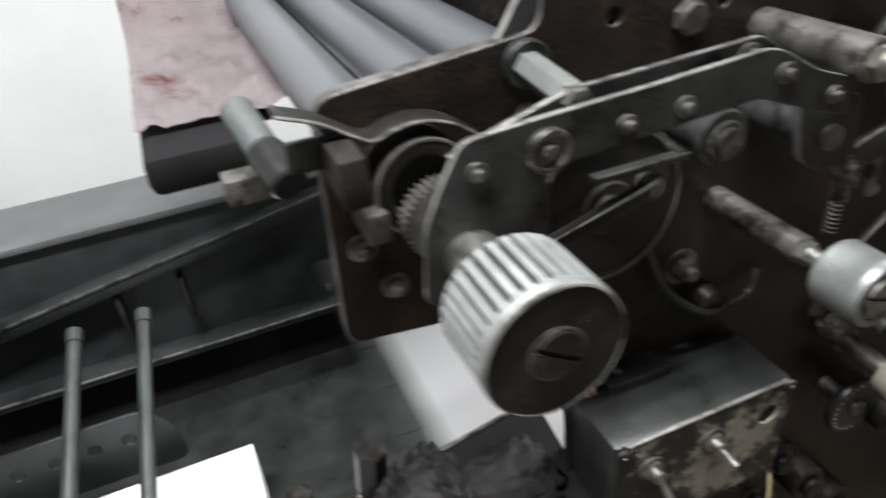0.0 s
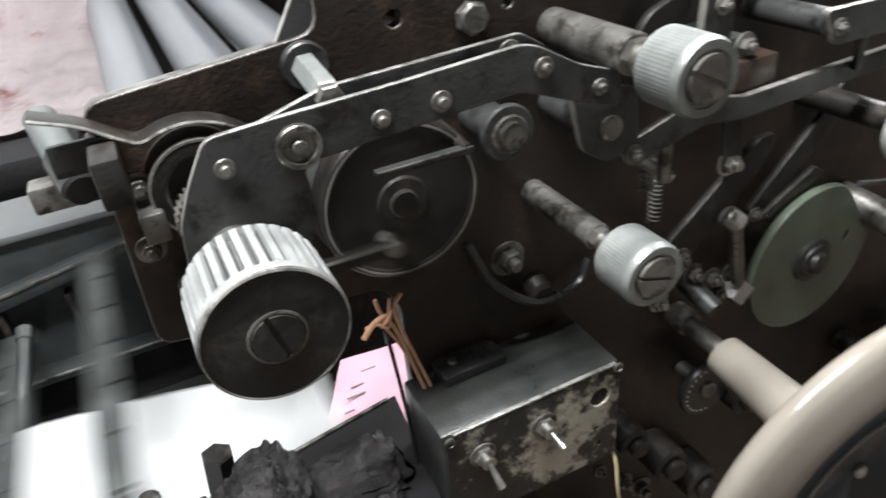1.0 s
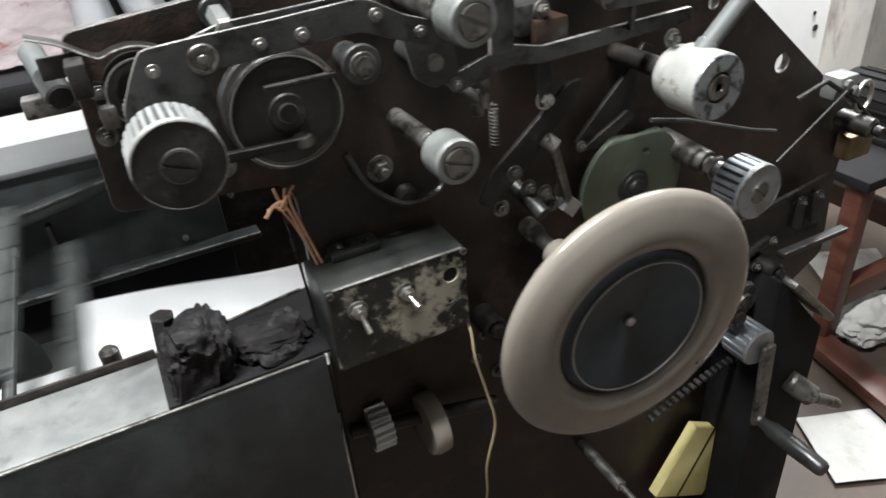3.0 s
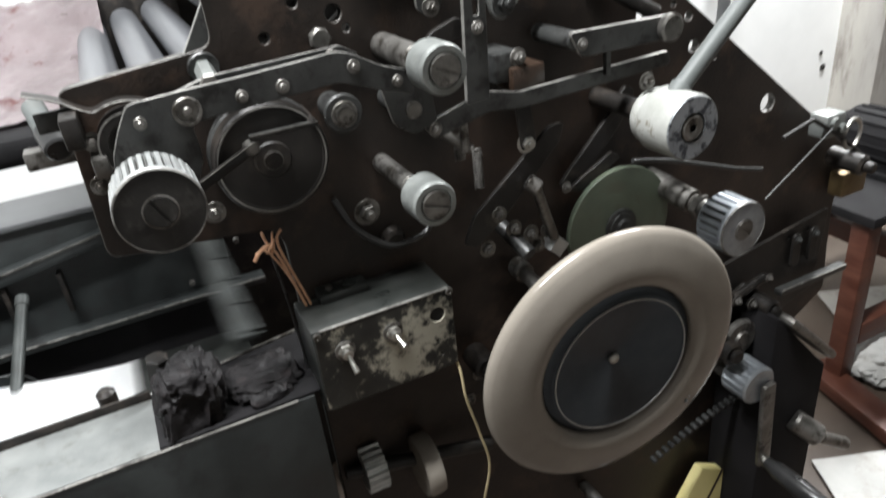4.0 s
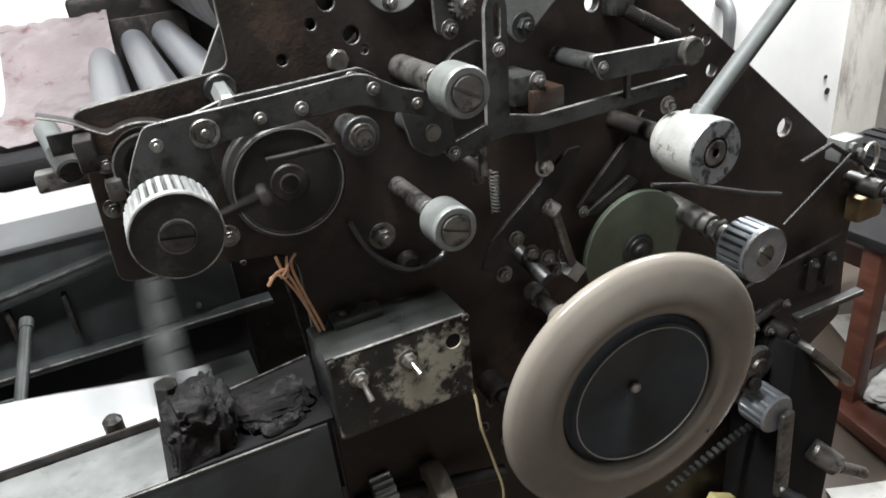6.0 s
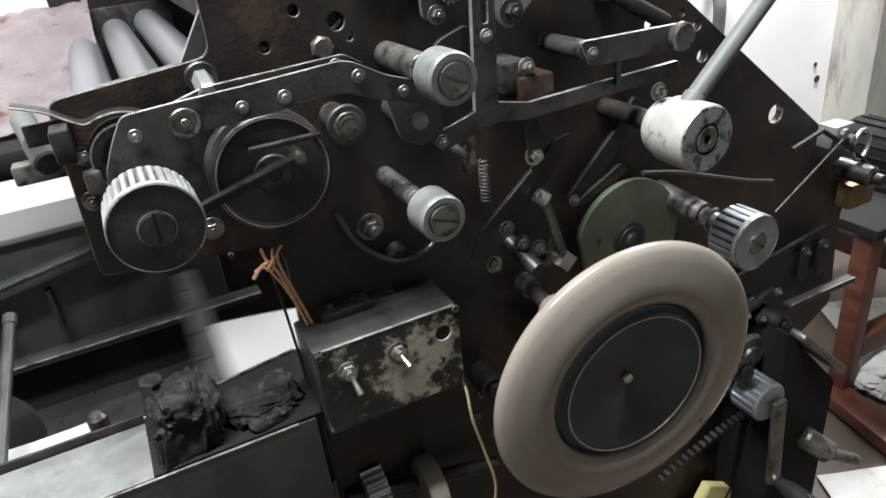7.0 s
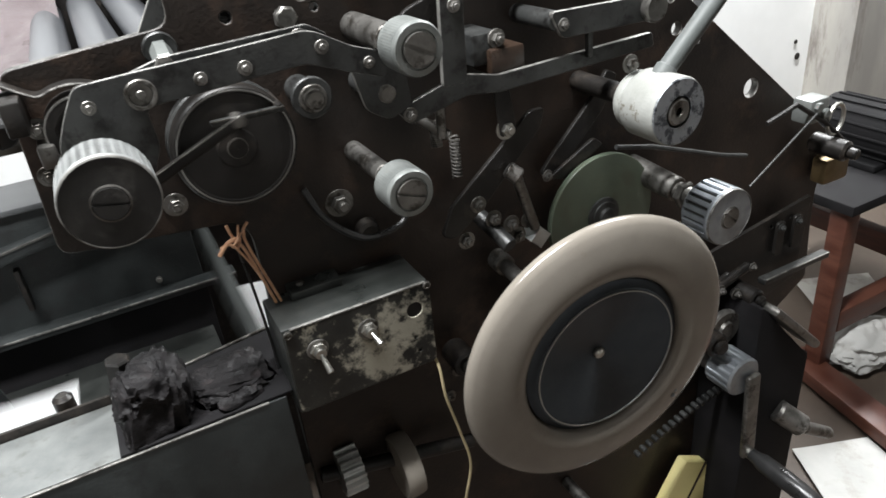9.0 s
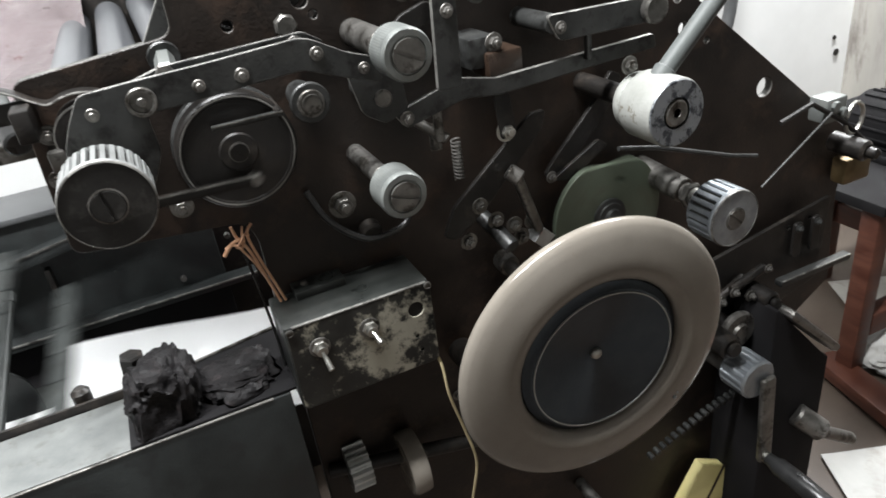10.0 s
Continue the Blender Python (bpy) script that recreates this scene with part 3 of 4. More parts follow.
bolt("plate_bolt", (-0.03, PY, 1.118 - 0.04), 0.004, press)

# second fluted knob, right of the disc
knob_d = fluted_knob(0.479, 0.849, -0.08, 0.033, 0.042, 22, ZINC, ZINC, press, 0.9)
knob_d["label"] = "bright zinc fluted knob"
bm = tube(bmesh.new(), (0.47, PY, 0.866), (0.477, -0.005, 0.856), 0.015, n=24, bevel=0.001)
part("shaft", bm, DULL, knob_d)
bm = tube(bmesh.new(), (0.477, 0.0, 0.856), (0.479, -0.04, 0.852), 0.011, n=22, bevel=0.001)
hexagon(bm, (0.477, -0.012, 0.854), 0.016, 0.009)
part("neck", bm, DULL, knob_d)

# white lever hub with its rod and red ball
bm = lathe(bmesh.new(), [(0.024, 0), (0.027, 0.001), (0.029, 0.004), (0.029, 0.012), (0.0275, 0.0145), (0.032, 0.0165), (0.0335, 0.019), (0.0335, 0.06), (0.0325, 0.0625)], (0.390, -0.022, 0.990), 64)
hub = part("lever_hub", bm, WHITEP, press, "chipped white painted hub of a hand lever")
bm = lathe(bmesh.new(), [(0.032, 0), (0.0315, 0.001), (0.0155, 0.001), (0.015, -0.002)], (0.390, -0.0845, 0.990), 64)
part("hub_face", bm, CHIP, hub, "grey chipped end face")
bm = lathe(bmesh.new(), [(0.0135, 0), (0.0135, 0.002), (0.0115, 0.0035), (0.0045, 0.003), (0.004, 0.002)], (0.3905, -0.0825, 0.990), 40)
part("shaft_tip", bm, DULL, hub, "blue-grey steel end of the lever shaft")
bm = pipe(bmesh.new(), [(0.394, -0.055, 1.017), (0.510, -0.055, 1.126), (0.524, -0.055, 1.137)], 0.0092, 16)
tube(bm, (0.392, -0.055, 1.014), (0.402, -0.055, 1.0245), 0.0112, n=20, bevel=0.001)
part("lever_rod", bm, ROD, hub, "grey steel lever rod")
bm = bmesh.new()
bmesh.ops.create_uvsphere(bm, u_segments=24, v_segments=16, radius=0.021, matrix=Matrix.Translation((0.535, -0.055, 1.147)))
part("lever_ball", bm, RED, hub, "red plastic ball")
bm = tube(bmesh.new(), (0.390, PY, 0.990), (0.390, -0.024, 0.990), 0.011, n=24)
part("hub_shaft", bm, IRON, hub)
bolt("small_bolt", (0.379, -0.028, 1.028), 0.006, press)

# ---- handwheel ----
# built round its own middle, then set on a shaft that leaves the plate a little askew
prof = [(0.03, 0), (0.1, 0.002), (0.132, 0.004), (0.140, 0.007), (0.1430, 0.011), (0.1437, 0.0145), (0.1425, 0.0185), (0.138, 0.022), (0.128, 0.0252), (0.112, 0.0282), (0.102, 0.0296), (0.0985, 0.0294), (0.0955, 0.0286), (0.0920, 0.0274), (0.0885, 0.0256), (0.0865, 0.0238), (0.0856, 0.0220), (0.0850, 0.0060)]
wheel = part("handwheel", lathe(bmesh.new(), prof, (0, 0.0145, 0), 112), CREAM, press, "glossy cream enamelled handwheel with a dark turned centre")
bm = lathe(bmesh.new(), [(0.0840, -0.0125), (0.0845, -0.003), (0.0840, -0.001), (0.0800, 0.0010), (0.0775, 0.0040), (0.0735, 0.0045), *((0.0735 - 0.0065 * k, 0.0045 - 0.00145 * k) for k in range(1, 11))], (0, 0, 0), 112)
centre = part("centre_disc", bm, DISC, wheel, "dark turned metal disc")
centre.location = (0, -0.0075, 0)
bm = lathe(bmesh.new(), [(0.0753, 0), (0.0753, 0.0018), (0.0742, 0.0018), (0.0742, 0)], (0, -0.0115, 0), 112, None, True)
part("disc_ring", bm, ALU, wheel, "thin bright ring")
bm = lathe(bmesh.new(), [(0.0175, 0), (0.0185, 0.0015), (0.0195, 0.03), (0.0215, 0.075), (0.025, 0.105), (0.031, 0.122), (0.04, 0.128)], (0, 0.1385, 0), 56)
part("hub", bm, CREAM, wheel, "cream enamelled hub")
bm = tube(bmesh.new(), (0, 0.21, 0), (0, 0.137, 0), 0.0088, n=24, bevel=0.001)
tube(bm, (0, 0.205, 0), (0, 0.182, 0), 0.0125, n=24, bevel=0.001)
part("wheel_shaft", bm, DULL, wheel)
bm = tube(bmesh.new(), (0.086, -0.0105, -0.083), (0.086, -0.0145, -0.083), 0.0022, n=10, bevel=0.0006)
tube(bm, (0.089, -0.0105, -0.078), (0.089, -0.0135, -0.078), 0.0015, n=10, bevel=0.0005)
part("rivet", bm, ZINC, wheel)
bm = lathe(bmesh.new(), [(0.0058, 0), (0.0062, 0.002), (0.005, 0.0045), (0.0025, 0.006)], (0, 0.0031, 0), 28)
part("centre_tip", bm, STEEL, wheel)
askew = Vector((0, -1, 0)).rotation_difference(Vector((-0.0542, -1, -0.0391))).to_matrix().to_4x4()
wheel.matrix_world = Matrix.Translation((0.260, -0.1332, 0.7944)) @ askew

# small dark dial with a row of white dots behind the wheel
bm = lathe(bmesh.new(), [(0.01, 0), (0.030, 0), (0.031, 0.002), (0.031, 0.006), (0.030, 0.008)], (0.285, 0.04, 0.728), 48)
dial = part("timing_dial", bm, BLACKP, press, "small black dial with white dots")
for k in range(14):
    a = math.radians(90 + 14 * k)
    x, z = 0.285 + 0.0255 * math.cos(a), 0.728 + 0.0255 * math.sin(a)
    part("dot", tube(bmesh.new(), (x, 0.0325, z), (x, 0.0314, z), 0.0012, n=8), ALU, dial)
part("dial_shaft", tube(bmesh.new(), (0.285, PY, 0.728), (0.285, 0.028, 0.728), 0.008, n=16, bevel=0.001), DULL, dial)

# ---- levers and links ----
front = rounded([(-0.101, 1.105), (-0.063, 1.107), (-0.005, 1.109), (0.069, 1.113), (0.08, 1.110), (0.107, 1.094), (0.135, 1.084), (0.135, 1.062), (0.105, 1.072), (0.068, 1.087), (-0.058, 1.08), (-0.056, 1.05), (-0.068, 1.025), (-0.1, 1.012), (-0.126, 1.025), (-0.122, 1.066), (-0.113, 1.085)], 0.006)
lk = sheet_metal("ratchet_lever", front, -0.004, 0.0, LINK, press, (), "long dark steel lever plate with riveted pins")
for x, z, r in ((-0.059, 1.091, 0.0048), (-0.015, 1.093, 0.0035), (0.019, 1.094, 0.004), (0.082, 1.098, 0.004), (-0.095, 1.089, 0.0035), (0.12, 1.078, 0.0035)):
    bm = tube(bmesh.new(), (x, -0.004, z), (x, -0.0055, z), r * 1.5, n=24, bevel=0.0005)
    tube(bm, (x, -0.0055, z), (x, -0.009, z), r * 0.8, n=20, bevel=0.0008)
    part("pin", bm, DULL, lk)
bm = lathe(bmesh.new(), [(0.0065, 0), (0.0105, 0), (0.0115, 0.001), (0.0115, 0.004), (0.0108, 0.0048), (0.0085, 0.0048), (0.0078, 0.002), (0.0066, 0.002)], (-0.059, -0.004, 1.091), 36)
part("washer", bm, DULL, lk)
back = rounded([(-0.104, 1.092), (-0.096, 1.094), (-0.071, 1.102), (-0.037, 1.111), (0.008, 1.1125), (0.077, 1.115), (0.094, 1.104), (0.08, 1.092), (-0.08, 1.078)], 0.004)
sheet_metal("back_lever", back, 0.010, 0.014, LINK, press)
bolt("pin", (0.069, 0.010, 1.106), 0.0045, press)
bm = tube(bmesh.new(), (-0.031, PY, 1.107), (-0.034, 0.015, 1.1045), 0.0085, n=6, bevel=0.001)
part("spacer", bm, KNOBGREY, press, "pale hexagonal spacer")
bm = lathe(bmesh.new(), [(0.008, 0), (0.0128, 0), (0.0138, 0.001), (0.0138, 0.006), (0.0128, 0.007), (0.0085, 0.006)], (-0.031, PY, 1.107), 36)
part("collar", bm, LINK, press)
bm = hexagon(bmesh.new(), (-0.036, 0.010, 1.106), 0.0075, 0.006)
part("nut", bm, DULL, press)
part("rust_boss", tube(bmesh.new(), (0.076, PY, 1.113), (0.076, 0.06, 1.113), 0.0105, n=7, bevel=0.002), DULL, press)
# pivot bosses
for x, z, y, r in ((0.075, 1.051, 0.016, 0.0105), (0.135, 1.046, 0.000, 0.0095)):
    bm = tube(bmesh.new(), (x, PY, z), (x, y + 0.012, z), r * 1.2, n=28, bevel=0.002)
    tube(bm, (x, y + 0.014, z), (x, y + 0.009, z), r * 1.75, n=36, bevel=0.0012)
    pv = part("pivot", bm, LINK, press)
    bm = tube(bmesh.new(), (x, y + 0.009, z), (x, y + 0.006, z), r * 1.2, n=28, bevel=0.001)
    tube(bm, (x, y + 0.008, z), (x, y, z), r * 0.85, n=24, bevel=0.0018)
    part("bolt_head", bm, DULL, pv, "rubbed round bolt head")
hang = rounded([(0.105, 1.08), (0.155, 1.068), (0.158, 1.03), (0.135, 1.022), (0.115, 1.035)], 0.006)
sheet_metal("hanger_plate", hang, 0.004, 0.01, LINK, press)
arm = rounded([(0.143, 1.028), (0.21, 1.047), (0.25, 1.038), (0.437, 1.043), (0.440, 1.028), (0.25, 1.021), (0.216, 1.026), (0.155, 1.012)], 0.004)
ar = sheet_metal("feed_arm", arm, 0.005, 0.011, LINK, press, (), "cranked dark grey flat arm")
bolt("pin", (0.155, 0.005, 1.022), 0.0045, ar)
bar2 = rounded([(0.304, 1.086), (0.432, 1.083), (0.445, 1.07), (0.432, 1.058), (0.317, 1.06)], 0.006)
b2 = sheet_metal("upper_arm", bar2, -0.004, 0.002, LINK, press)
bolt("pin", (0.318, -0.004, 1.073), 0.004, b2)
bm = lathe(bmesh.new(), [(0.004, 0), (0.0135, 0), (0.0145, 0.002), (0.0145, 0.008), (0.0125, 0.010), (0.008, 0.0095)], (0.425, -0.004, 1.071), 36)
part("roller_pin", bm, DULL, b2)
bm = tube(bmesh.new(), (0.314, PY, 1.076), (0.314, 0.0, 1.076), 0.0095, n=22, bevel=0.001)
part("spacer", bm, LINK, press)
bm = box(bmesh.new(), (0.349, -0.002, 1.035), (0.355, 0.004, 1.075), 0.001)
part("strap", bm, LINK, press)
vb = rounded([(0.186, 1.148), (0.190, 1.157), (0.198, 1.160), (0.206, 1.156), (0.208, 1.146), (0.205, 1.045), (0.181, 1.045)], 0.004)
sheet_metal("slotted_bar", vb, -0.016, -0.010, LINK, press, [rounded([(0.194, 1.122), (0.1945, 1.147), (0.1975, 1.151), (0.201, 1.147), (0.200, 1.122)], 0.002)], "upright slotted flat bar")
bolt("pin", (0.197, -0.016, 1.112), 0.004, press)
sheet_metal("curved_lever", rounded([(0.148, 1.098), (0.158, 1.112), (0.19, 1.122), (0.19, 1.104), (0.17, 1.096), (0.155, 1.082)], 0.008), 0.0, 0.006, IRON, press)

# gear bracket, white plate and sector at the top
bm = lathe(bmesh.new(), [(0.012, 0), (0.0285, 0), (0.029, 0.001), (0.029, 0.004), (0.028, 0.005)], (0.139, PY, 1.175), 48)
cover = part("round_cover", bm, ALU, press, "pale grey round cover plate")
for x, z in ((0.117, 1.172), (0.165, 1.18), (0.133, 1.155)):
    bolt("cover_bolt", (x, PY - 0.005, z), 0.005, cover)
gp = sheet_metal("gear_plate", rounded([(0.172, 1.19), (0.172, 1.121), (0.192, 1.112), (0.203, 1.135), (0.203, 1.17), (0.19, 1.19)], 0.008), 0.056, 0.062, LINK, press)
for x, z in ((0.185, 1.165), (0.186, 1.124)):
    bolt("bolt", (x, 0.056, z), 0.006, gp)
bm = lathe(bmesh.new(), [(0.006, 0), (0.013, 0, 1), (0.013, 0.01, 1), (0.006, 0.01)], (0.199, 0.056, 1.145), 120, ribs(14, 0.16))
tube(bm, (0.199, 0.05, 1.145), (0.199, 0.04, 1.145), 0.005, n=14, bevel=0.001)
part("pinion", bm, DULL, press, "small toothed pinion")
sc = sheet_metal("sector_plate", rounded([(0.24, 1.2), (0.238, 1.145), (0.25, 1.105), (0.262, 1.098), (0.285, 1.12), (0.318, 1.148), (0.318, 1.2)], 0.012), 0.05, 0.056, RAIL, press, (), "pale grey sector plate")
bolt("bolt", (0.263, 0.05, 1.116), 0.0085, sc, LINK)
bolt("bolt", (0.30, 0.05, 1.16), 0.008, sc, LINK)
bm = box(bmesh.new(), (0.232, 0.02, 1.045), (0.262, 0.07, 1.075), 0.003)
part("grey_block", bm, LINK, press)
bm = box(bmesh.new(), (0.247, 0.012, 1.035), (0.285, 0.05, 1.06), 0.003)
part("brown_block", bm, BROWN, press, "brown bakelite block")
bolt("bolt", (0.258, 0.02, 1.068), 0.006, press)
# threaded stop with its square holder
bm = box(bmesh.new(), (0.372, 0.045, 1.108), (0.394, 0.07, 1.13), 0.002)
part("stop_block", bm, LINK, press)
bm = tube(bmesh.new(), (0.388, 0.05, 1.112), (0.440, 0.03, 1.078), 0.0078, n=18)
for k in range(16):
    p = Vector((0.388, 0.05, 1.112)).lerp(Vector((0.440, 0.03, 1.078)), 0.3 + 0.043 * k)
    d = Vector((0.052, -0.02, -0.034)).normalized()
    tube(bm, p, p + d * 0.0013, 0.0087, n=18)
part("threaded_stud", bm, IRON, press)
bm = tube(bmesh.new(), (0.41, PY, 1.14), (0.41, 0.045, 1.14), 0.016, n=6, bevel=0.002)
tube(bm, (0.41, 0.05, 1.14), (0.41, 0.03, 1.14), 0.009, n=16, bevel=0.002)
part("large_nut", bm, DULL, press)

# lower levers between the knobs and the disc
sheet_metal("diagonal_lever", rounded([(0.186, 0.875), (0.2, 0.905), (0.3, 0.985), (0.318, 0.985), (0.312, 0.965), (0.235, 0.892), (0.2, 0.868)], 0.005), 0.03, 0.036, IRON, press)
bolt("bolt", (0.23, 0.03, 0.9), 0.006, press)
bolt("bolt", (0.269, 0.030, 0.974), 0.0075, press, STEEL)
sheet_metal("drop_link", rounded([(0.255, 1.03), (0.272, 1.03), (0.28, 0.972), (0.262, 0.966)], 0.004), 0.026, 0.03, IRON, press)
sheet_metal("bell_lever", rounded([(0.326, 0.900), (0.338, 0.914), (0.398, 0.972), (0.418, 1.000), (0.432, 0.992), (0.412, 0.955), (0.356, 0.900), (0.336, 0.890)], 0.005), 0.052, 0.058, IRON, press)
sheet_metal("bell_lever", rounded([(0.331, 0.894), (0.396, 0.927), (0.408, 0.917), (0.356, 0.887)], 0.004), 0.046, 0.0515, IRON, press)
bolt("bolt", (0.334, 0.052, 0.896), 0.0045, press)
bm = tube(bmesh.new(), (0.269, 0.016, 0.929), (0.3, 0.03, 0.85), 0.006, n=14, bevel=0.001)
tube(bm, (0.262, 0.02, 0.935), (0.272, 0.012, 0.925), 0.009, n=14, bevel=0.002)
part("adjusting_rod", bm, DULL, press)
bm = tube(bmesh.new(), (0.306, 0.05, 0.836), (0.306, 0.027, 0.836), 0.014, n=4, bevel=0.001)
part("square_nut", bm, ALU, press, "bright square nut")
for x, z in ((0.25, 0.875), (0.272, 0.862), (0.215, 0.86), (0.28, 0.845), (0.295, 0.86)):
    bolt("bolt", (x, 0.035, z), 0.0065, press)
bm = tube(bmesh.new(), (0.245, 0.06, 0.872), (0.255, 0.01, 0.85), 0.009, n=16, bevel=0.001)
part("stub_shaft", bm, LINK, press)
# springs and pins right of the hanger
for x, z0, z1, y in ((0.19, 1.0, 0.975, 0.03), (0.222, 0.97, 0.925, 0.055)):
    pts = [(x + 0.005 * math.cos(k * 0.8), y + 0.005 * math.sin(k * 0.8), z0 + (z1 - z0) * k / 90) for k in range(91)]
    part("spring", pipe(bmesh.new(), pts, 0.0011, 6), DULL, press)
bm = tube(bmesh.new(), (0.17, 0.03, 1.01), (0.195, 0.01, 0.99), 0.005, n=12, bevel=0.001)
part("link_pin", bm, DULL, press)
bm = tube(bmesh.new(), (0.187, 0.01, 1.03), (0.187, 0.01, 0.99), 0.0045, n=12, bevel=0.001)
part("link_pin", bm, DULL, press)
# nut and hose below knobs
bolt("plate_nut", (0.094, PY, 0.929), 0.0095, press, DULL)
hose = curve_pts([(0.06, PY - 0.004, 0.955), (0.075, PY - 0.012, 0.92), (0.11, PY - 0.015, 0.89), (0.15, PY - 0.012, 0.89), (0.165, PY - 0.006, 0.905)])
part("hose", pipe(bmesh.new(), hose, 0.0035), BLACKP, press)
bm = tube(bmesh.new(), (0.116, PY, 0.897), (0.116, 0.055, 0.893), 0.012, n=20, bevel=0.003)
part("boss", bm, IRON, press)

# crank disc: keyed in motions()
CX, CZ = 0.005, 1.021
bm = lathe(bmesh.new(), [(0.03, 0), (0.052, 0), (0.053, 0.001), (0.053, 0.016), (0.052, 0.0175), (0.051, 0.0185), (0.0475, 0.0185), (0.0465, 0.0175), (0.0175, 0.0175), (0.016, 0.019), (0.0085, 0.019), (0.008, 0.022), (0.005, 0.022)], (0, 0, 0), 72)
crank_disc = part("crank_disc", bm, IRON, press, "dark greasy turned disc, turning")
bm = tube(bmesh.new(), (0.026, -0.017, 0), (0.026, -0.034, 0), 0.0055, n=18, bevel=0.001)
part("crank_pin", bm, DULL, crank_disc)
bm = lathe(bmesh.new(), [(0.0502, 0), (0.0502, 0.0007), (0.0488, 0.0007), (0.0488, 0)], (0, -0.0184, 0), 72, None, True)
part("polished_ring", bm, EDGE, crank_disc)
bm = lathe(bmesh.new(), [(0.0092, 0), (0.0092, 0.0007), (0.0082, 0.0007), (0.0082, 0)], (0, -0.0189, 0), 48, None, True)
part("hub_ring", bm, DULL, crank_disc)
guard = part("disc_guard", box(bmesh.new(), (-0.013, 0.022, 1.047), (0.049, 0.030, 1.051), 0.0008), LINK, press)
part("worn_edge", box(bmesh.new(), (-0.013, 0.0215, 1.0502), (0.049, 0.0232, 1.0516), 0.0004), DULL, guard)
part("guard_stud", tube(bmesh.new(), (0.046, PY, 1.053), (0.046, 0.024, 1.049), 0.0035, n=12), IRON, guard)
bm = tube(bmesh.new(), (CX, PY, CZ), (CX, 0.056, CZ), 0.054, n=72, bevel=0.002)
part("disc_housing", bm, LINK, press)
# connecting rod from the disc to the ratchet: keyed in motions()
bm = box(bmesh.new(), (-0.112, -0.004, -0.0045), (0.006, 0.004, 0.0045), 0.0015)
conrod = part("connecting_rod", bm, IRON, press, "dark connecting rod with a worn bright edge")
part("worn_edge", box(bmesh.new(), (-0.105, -0.0045, 0.0038), (0.003, -0.0028, 0.0049), 0.0005), EDGE, conrod)

# green cam disc: keyed in motions()
GX, GZ, GY = 0.401, 0.832, 0.040
cam_outline = []
for k in range(72):
    a = 2 * math.pi * k / 72
    r = 0.075 if not (2.95 < a < 4.05) else 0.075 - 0.011 * math.sin((a - 2.95) / 1.1 * math.pi)
    cam_outline.append((r * math.cos(a), r * math.sin(a)))
green_cam = sheet_metal("green_cam", cam_outline, -0.004, 0.004, GREEN, press, [circle(-0.045, 0.0, 0.004)], "dull green painted cam disc")
bm = lathe(bmesh.new(), [(0.022, 0), (0.022, 0.003), (0.0175, 0.004), (0.017, 0.006), (0.011, 0.007), (0.010, 0.011), (0.007, 0.012)], (0, -0.004, 0), 40)
part("cam_hub", bm, LINK, green_cam)
bm = tube(bmesh.new(), (GX, PY, GZ), (GX, GY, GZ), 0.014, n=20)
part("cam_shaft", bm, DULL, press)

# wires and small rods on the right
part("wire_rod", pipe(bmesh.new(), [(0.388, 0.0, 0.931), (0.44, 0.0, 0.918), (0.55, 0.0, 0.878), (0.593, 0.0, 0.866)], 0.0028), LINK, press)
part("thin_rod", pipe(bmesh.new(), [(0.606, 0.0, 0.82), (0.716, 0.0, 0.89)], 0.0016), LINK, press)
part("thin_rod", pipe(bmesh.new(), [(0.662, 0.03, 0.882), (0.715, 0.03, 0.895), (0.78, 0.03, 0.855), (0.865, 0.03, 0.786)], 0.0035), IRON, press)
bm = box(bmesh.new(), (0.745, 0.03, 0.858), (0.783, 0.06, 0.892), 0.004)
hexagon(bm, (0.757, 0.03, 0.882), 0.007, 0.006)
tube(bm, (0.774, 0.032, 0.87), (0.774, 0.024, 0.87), 0.007, n=14, bevel=0.002)
part("rod_clamp", bm, KNOBGREY, press, "shiny cast rod clamp")
part("clamp_ring", pipe(bmesh.new(), [(0.80 + 0.016 * math.cos(k * 0.42), 0.03, 0.855 + 0.022 * math.sin(k * 0.42)) for k in range(16)], 0.003), STEEL, press)
bm = tube(bmesh.new(), (0.80, 0.06, 0.815), (0.805, 0.005, 0.812), 0.015, n=20, bevel=0.004)
tube(bm, (0.805, 0.006, 0.812), (0.806, -0.008, 0.811), 0.008, n=16, bevel=0.002)
part("shaft_end", bm, IRON, press)
sheet_metal("feed_rail", rounded([(0.57, 0.70), (0.8, 0.735), (0.79, 0.60), (0.6, 0.55)], 0.006), 0.045, 0.051, IRON, press, [circle(0.72 + 0.02 * k, 0.707 + 0.002 * k, 0.003) for k in range(3)])
bm = box(bmesh.new(), (0.69, 0.02, 0.628), (0.83, 0.034, 0.638), 0.002)
part("ledge_bar", bm, LINK, press, "dark bar with a rubbed top edge")
part("worn_edge", box(bmesh.new(), (0.692, 0.0192, 0.6366), (0.828, 0.0212, 0.6388), 0.0006), EDGE, press)
part("brass_block", box(bmesh.new(), (0.815, 0.04, 0.745), (0.868, 0.066, 0.785), 0.005), BRASS, press, "dull yellow brass block")
for x in (0.722, 0.758):
    tab = sheet_metal("hanging_tab", rounded([(x, 0.66), (x, 0.715), (x + 0.016, 0.715), (x + 0.016, 0.66)], 0.006), 0.036, 0.041, IRON, press)
    bolt("bolt", (x + 0.008, 0.036, 0.706), 0.0042, tab, LINK)

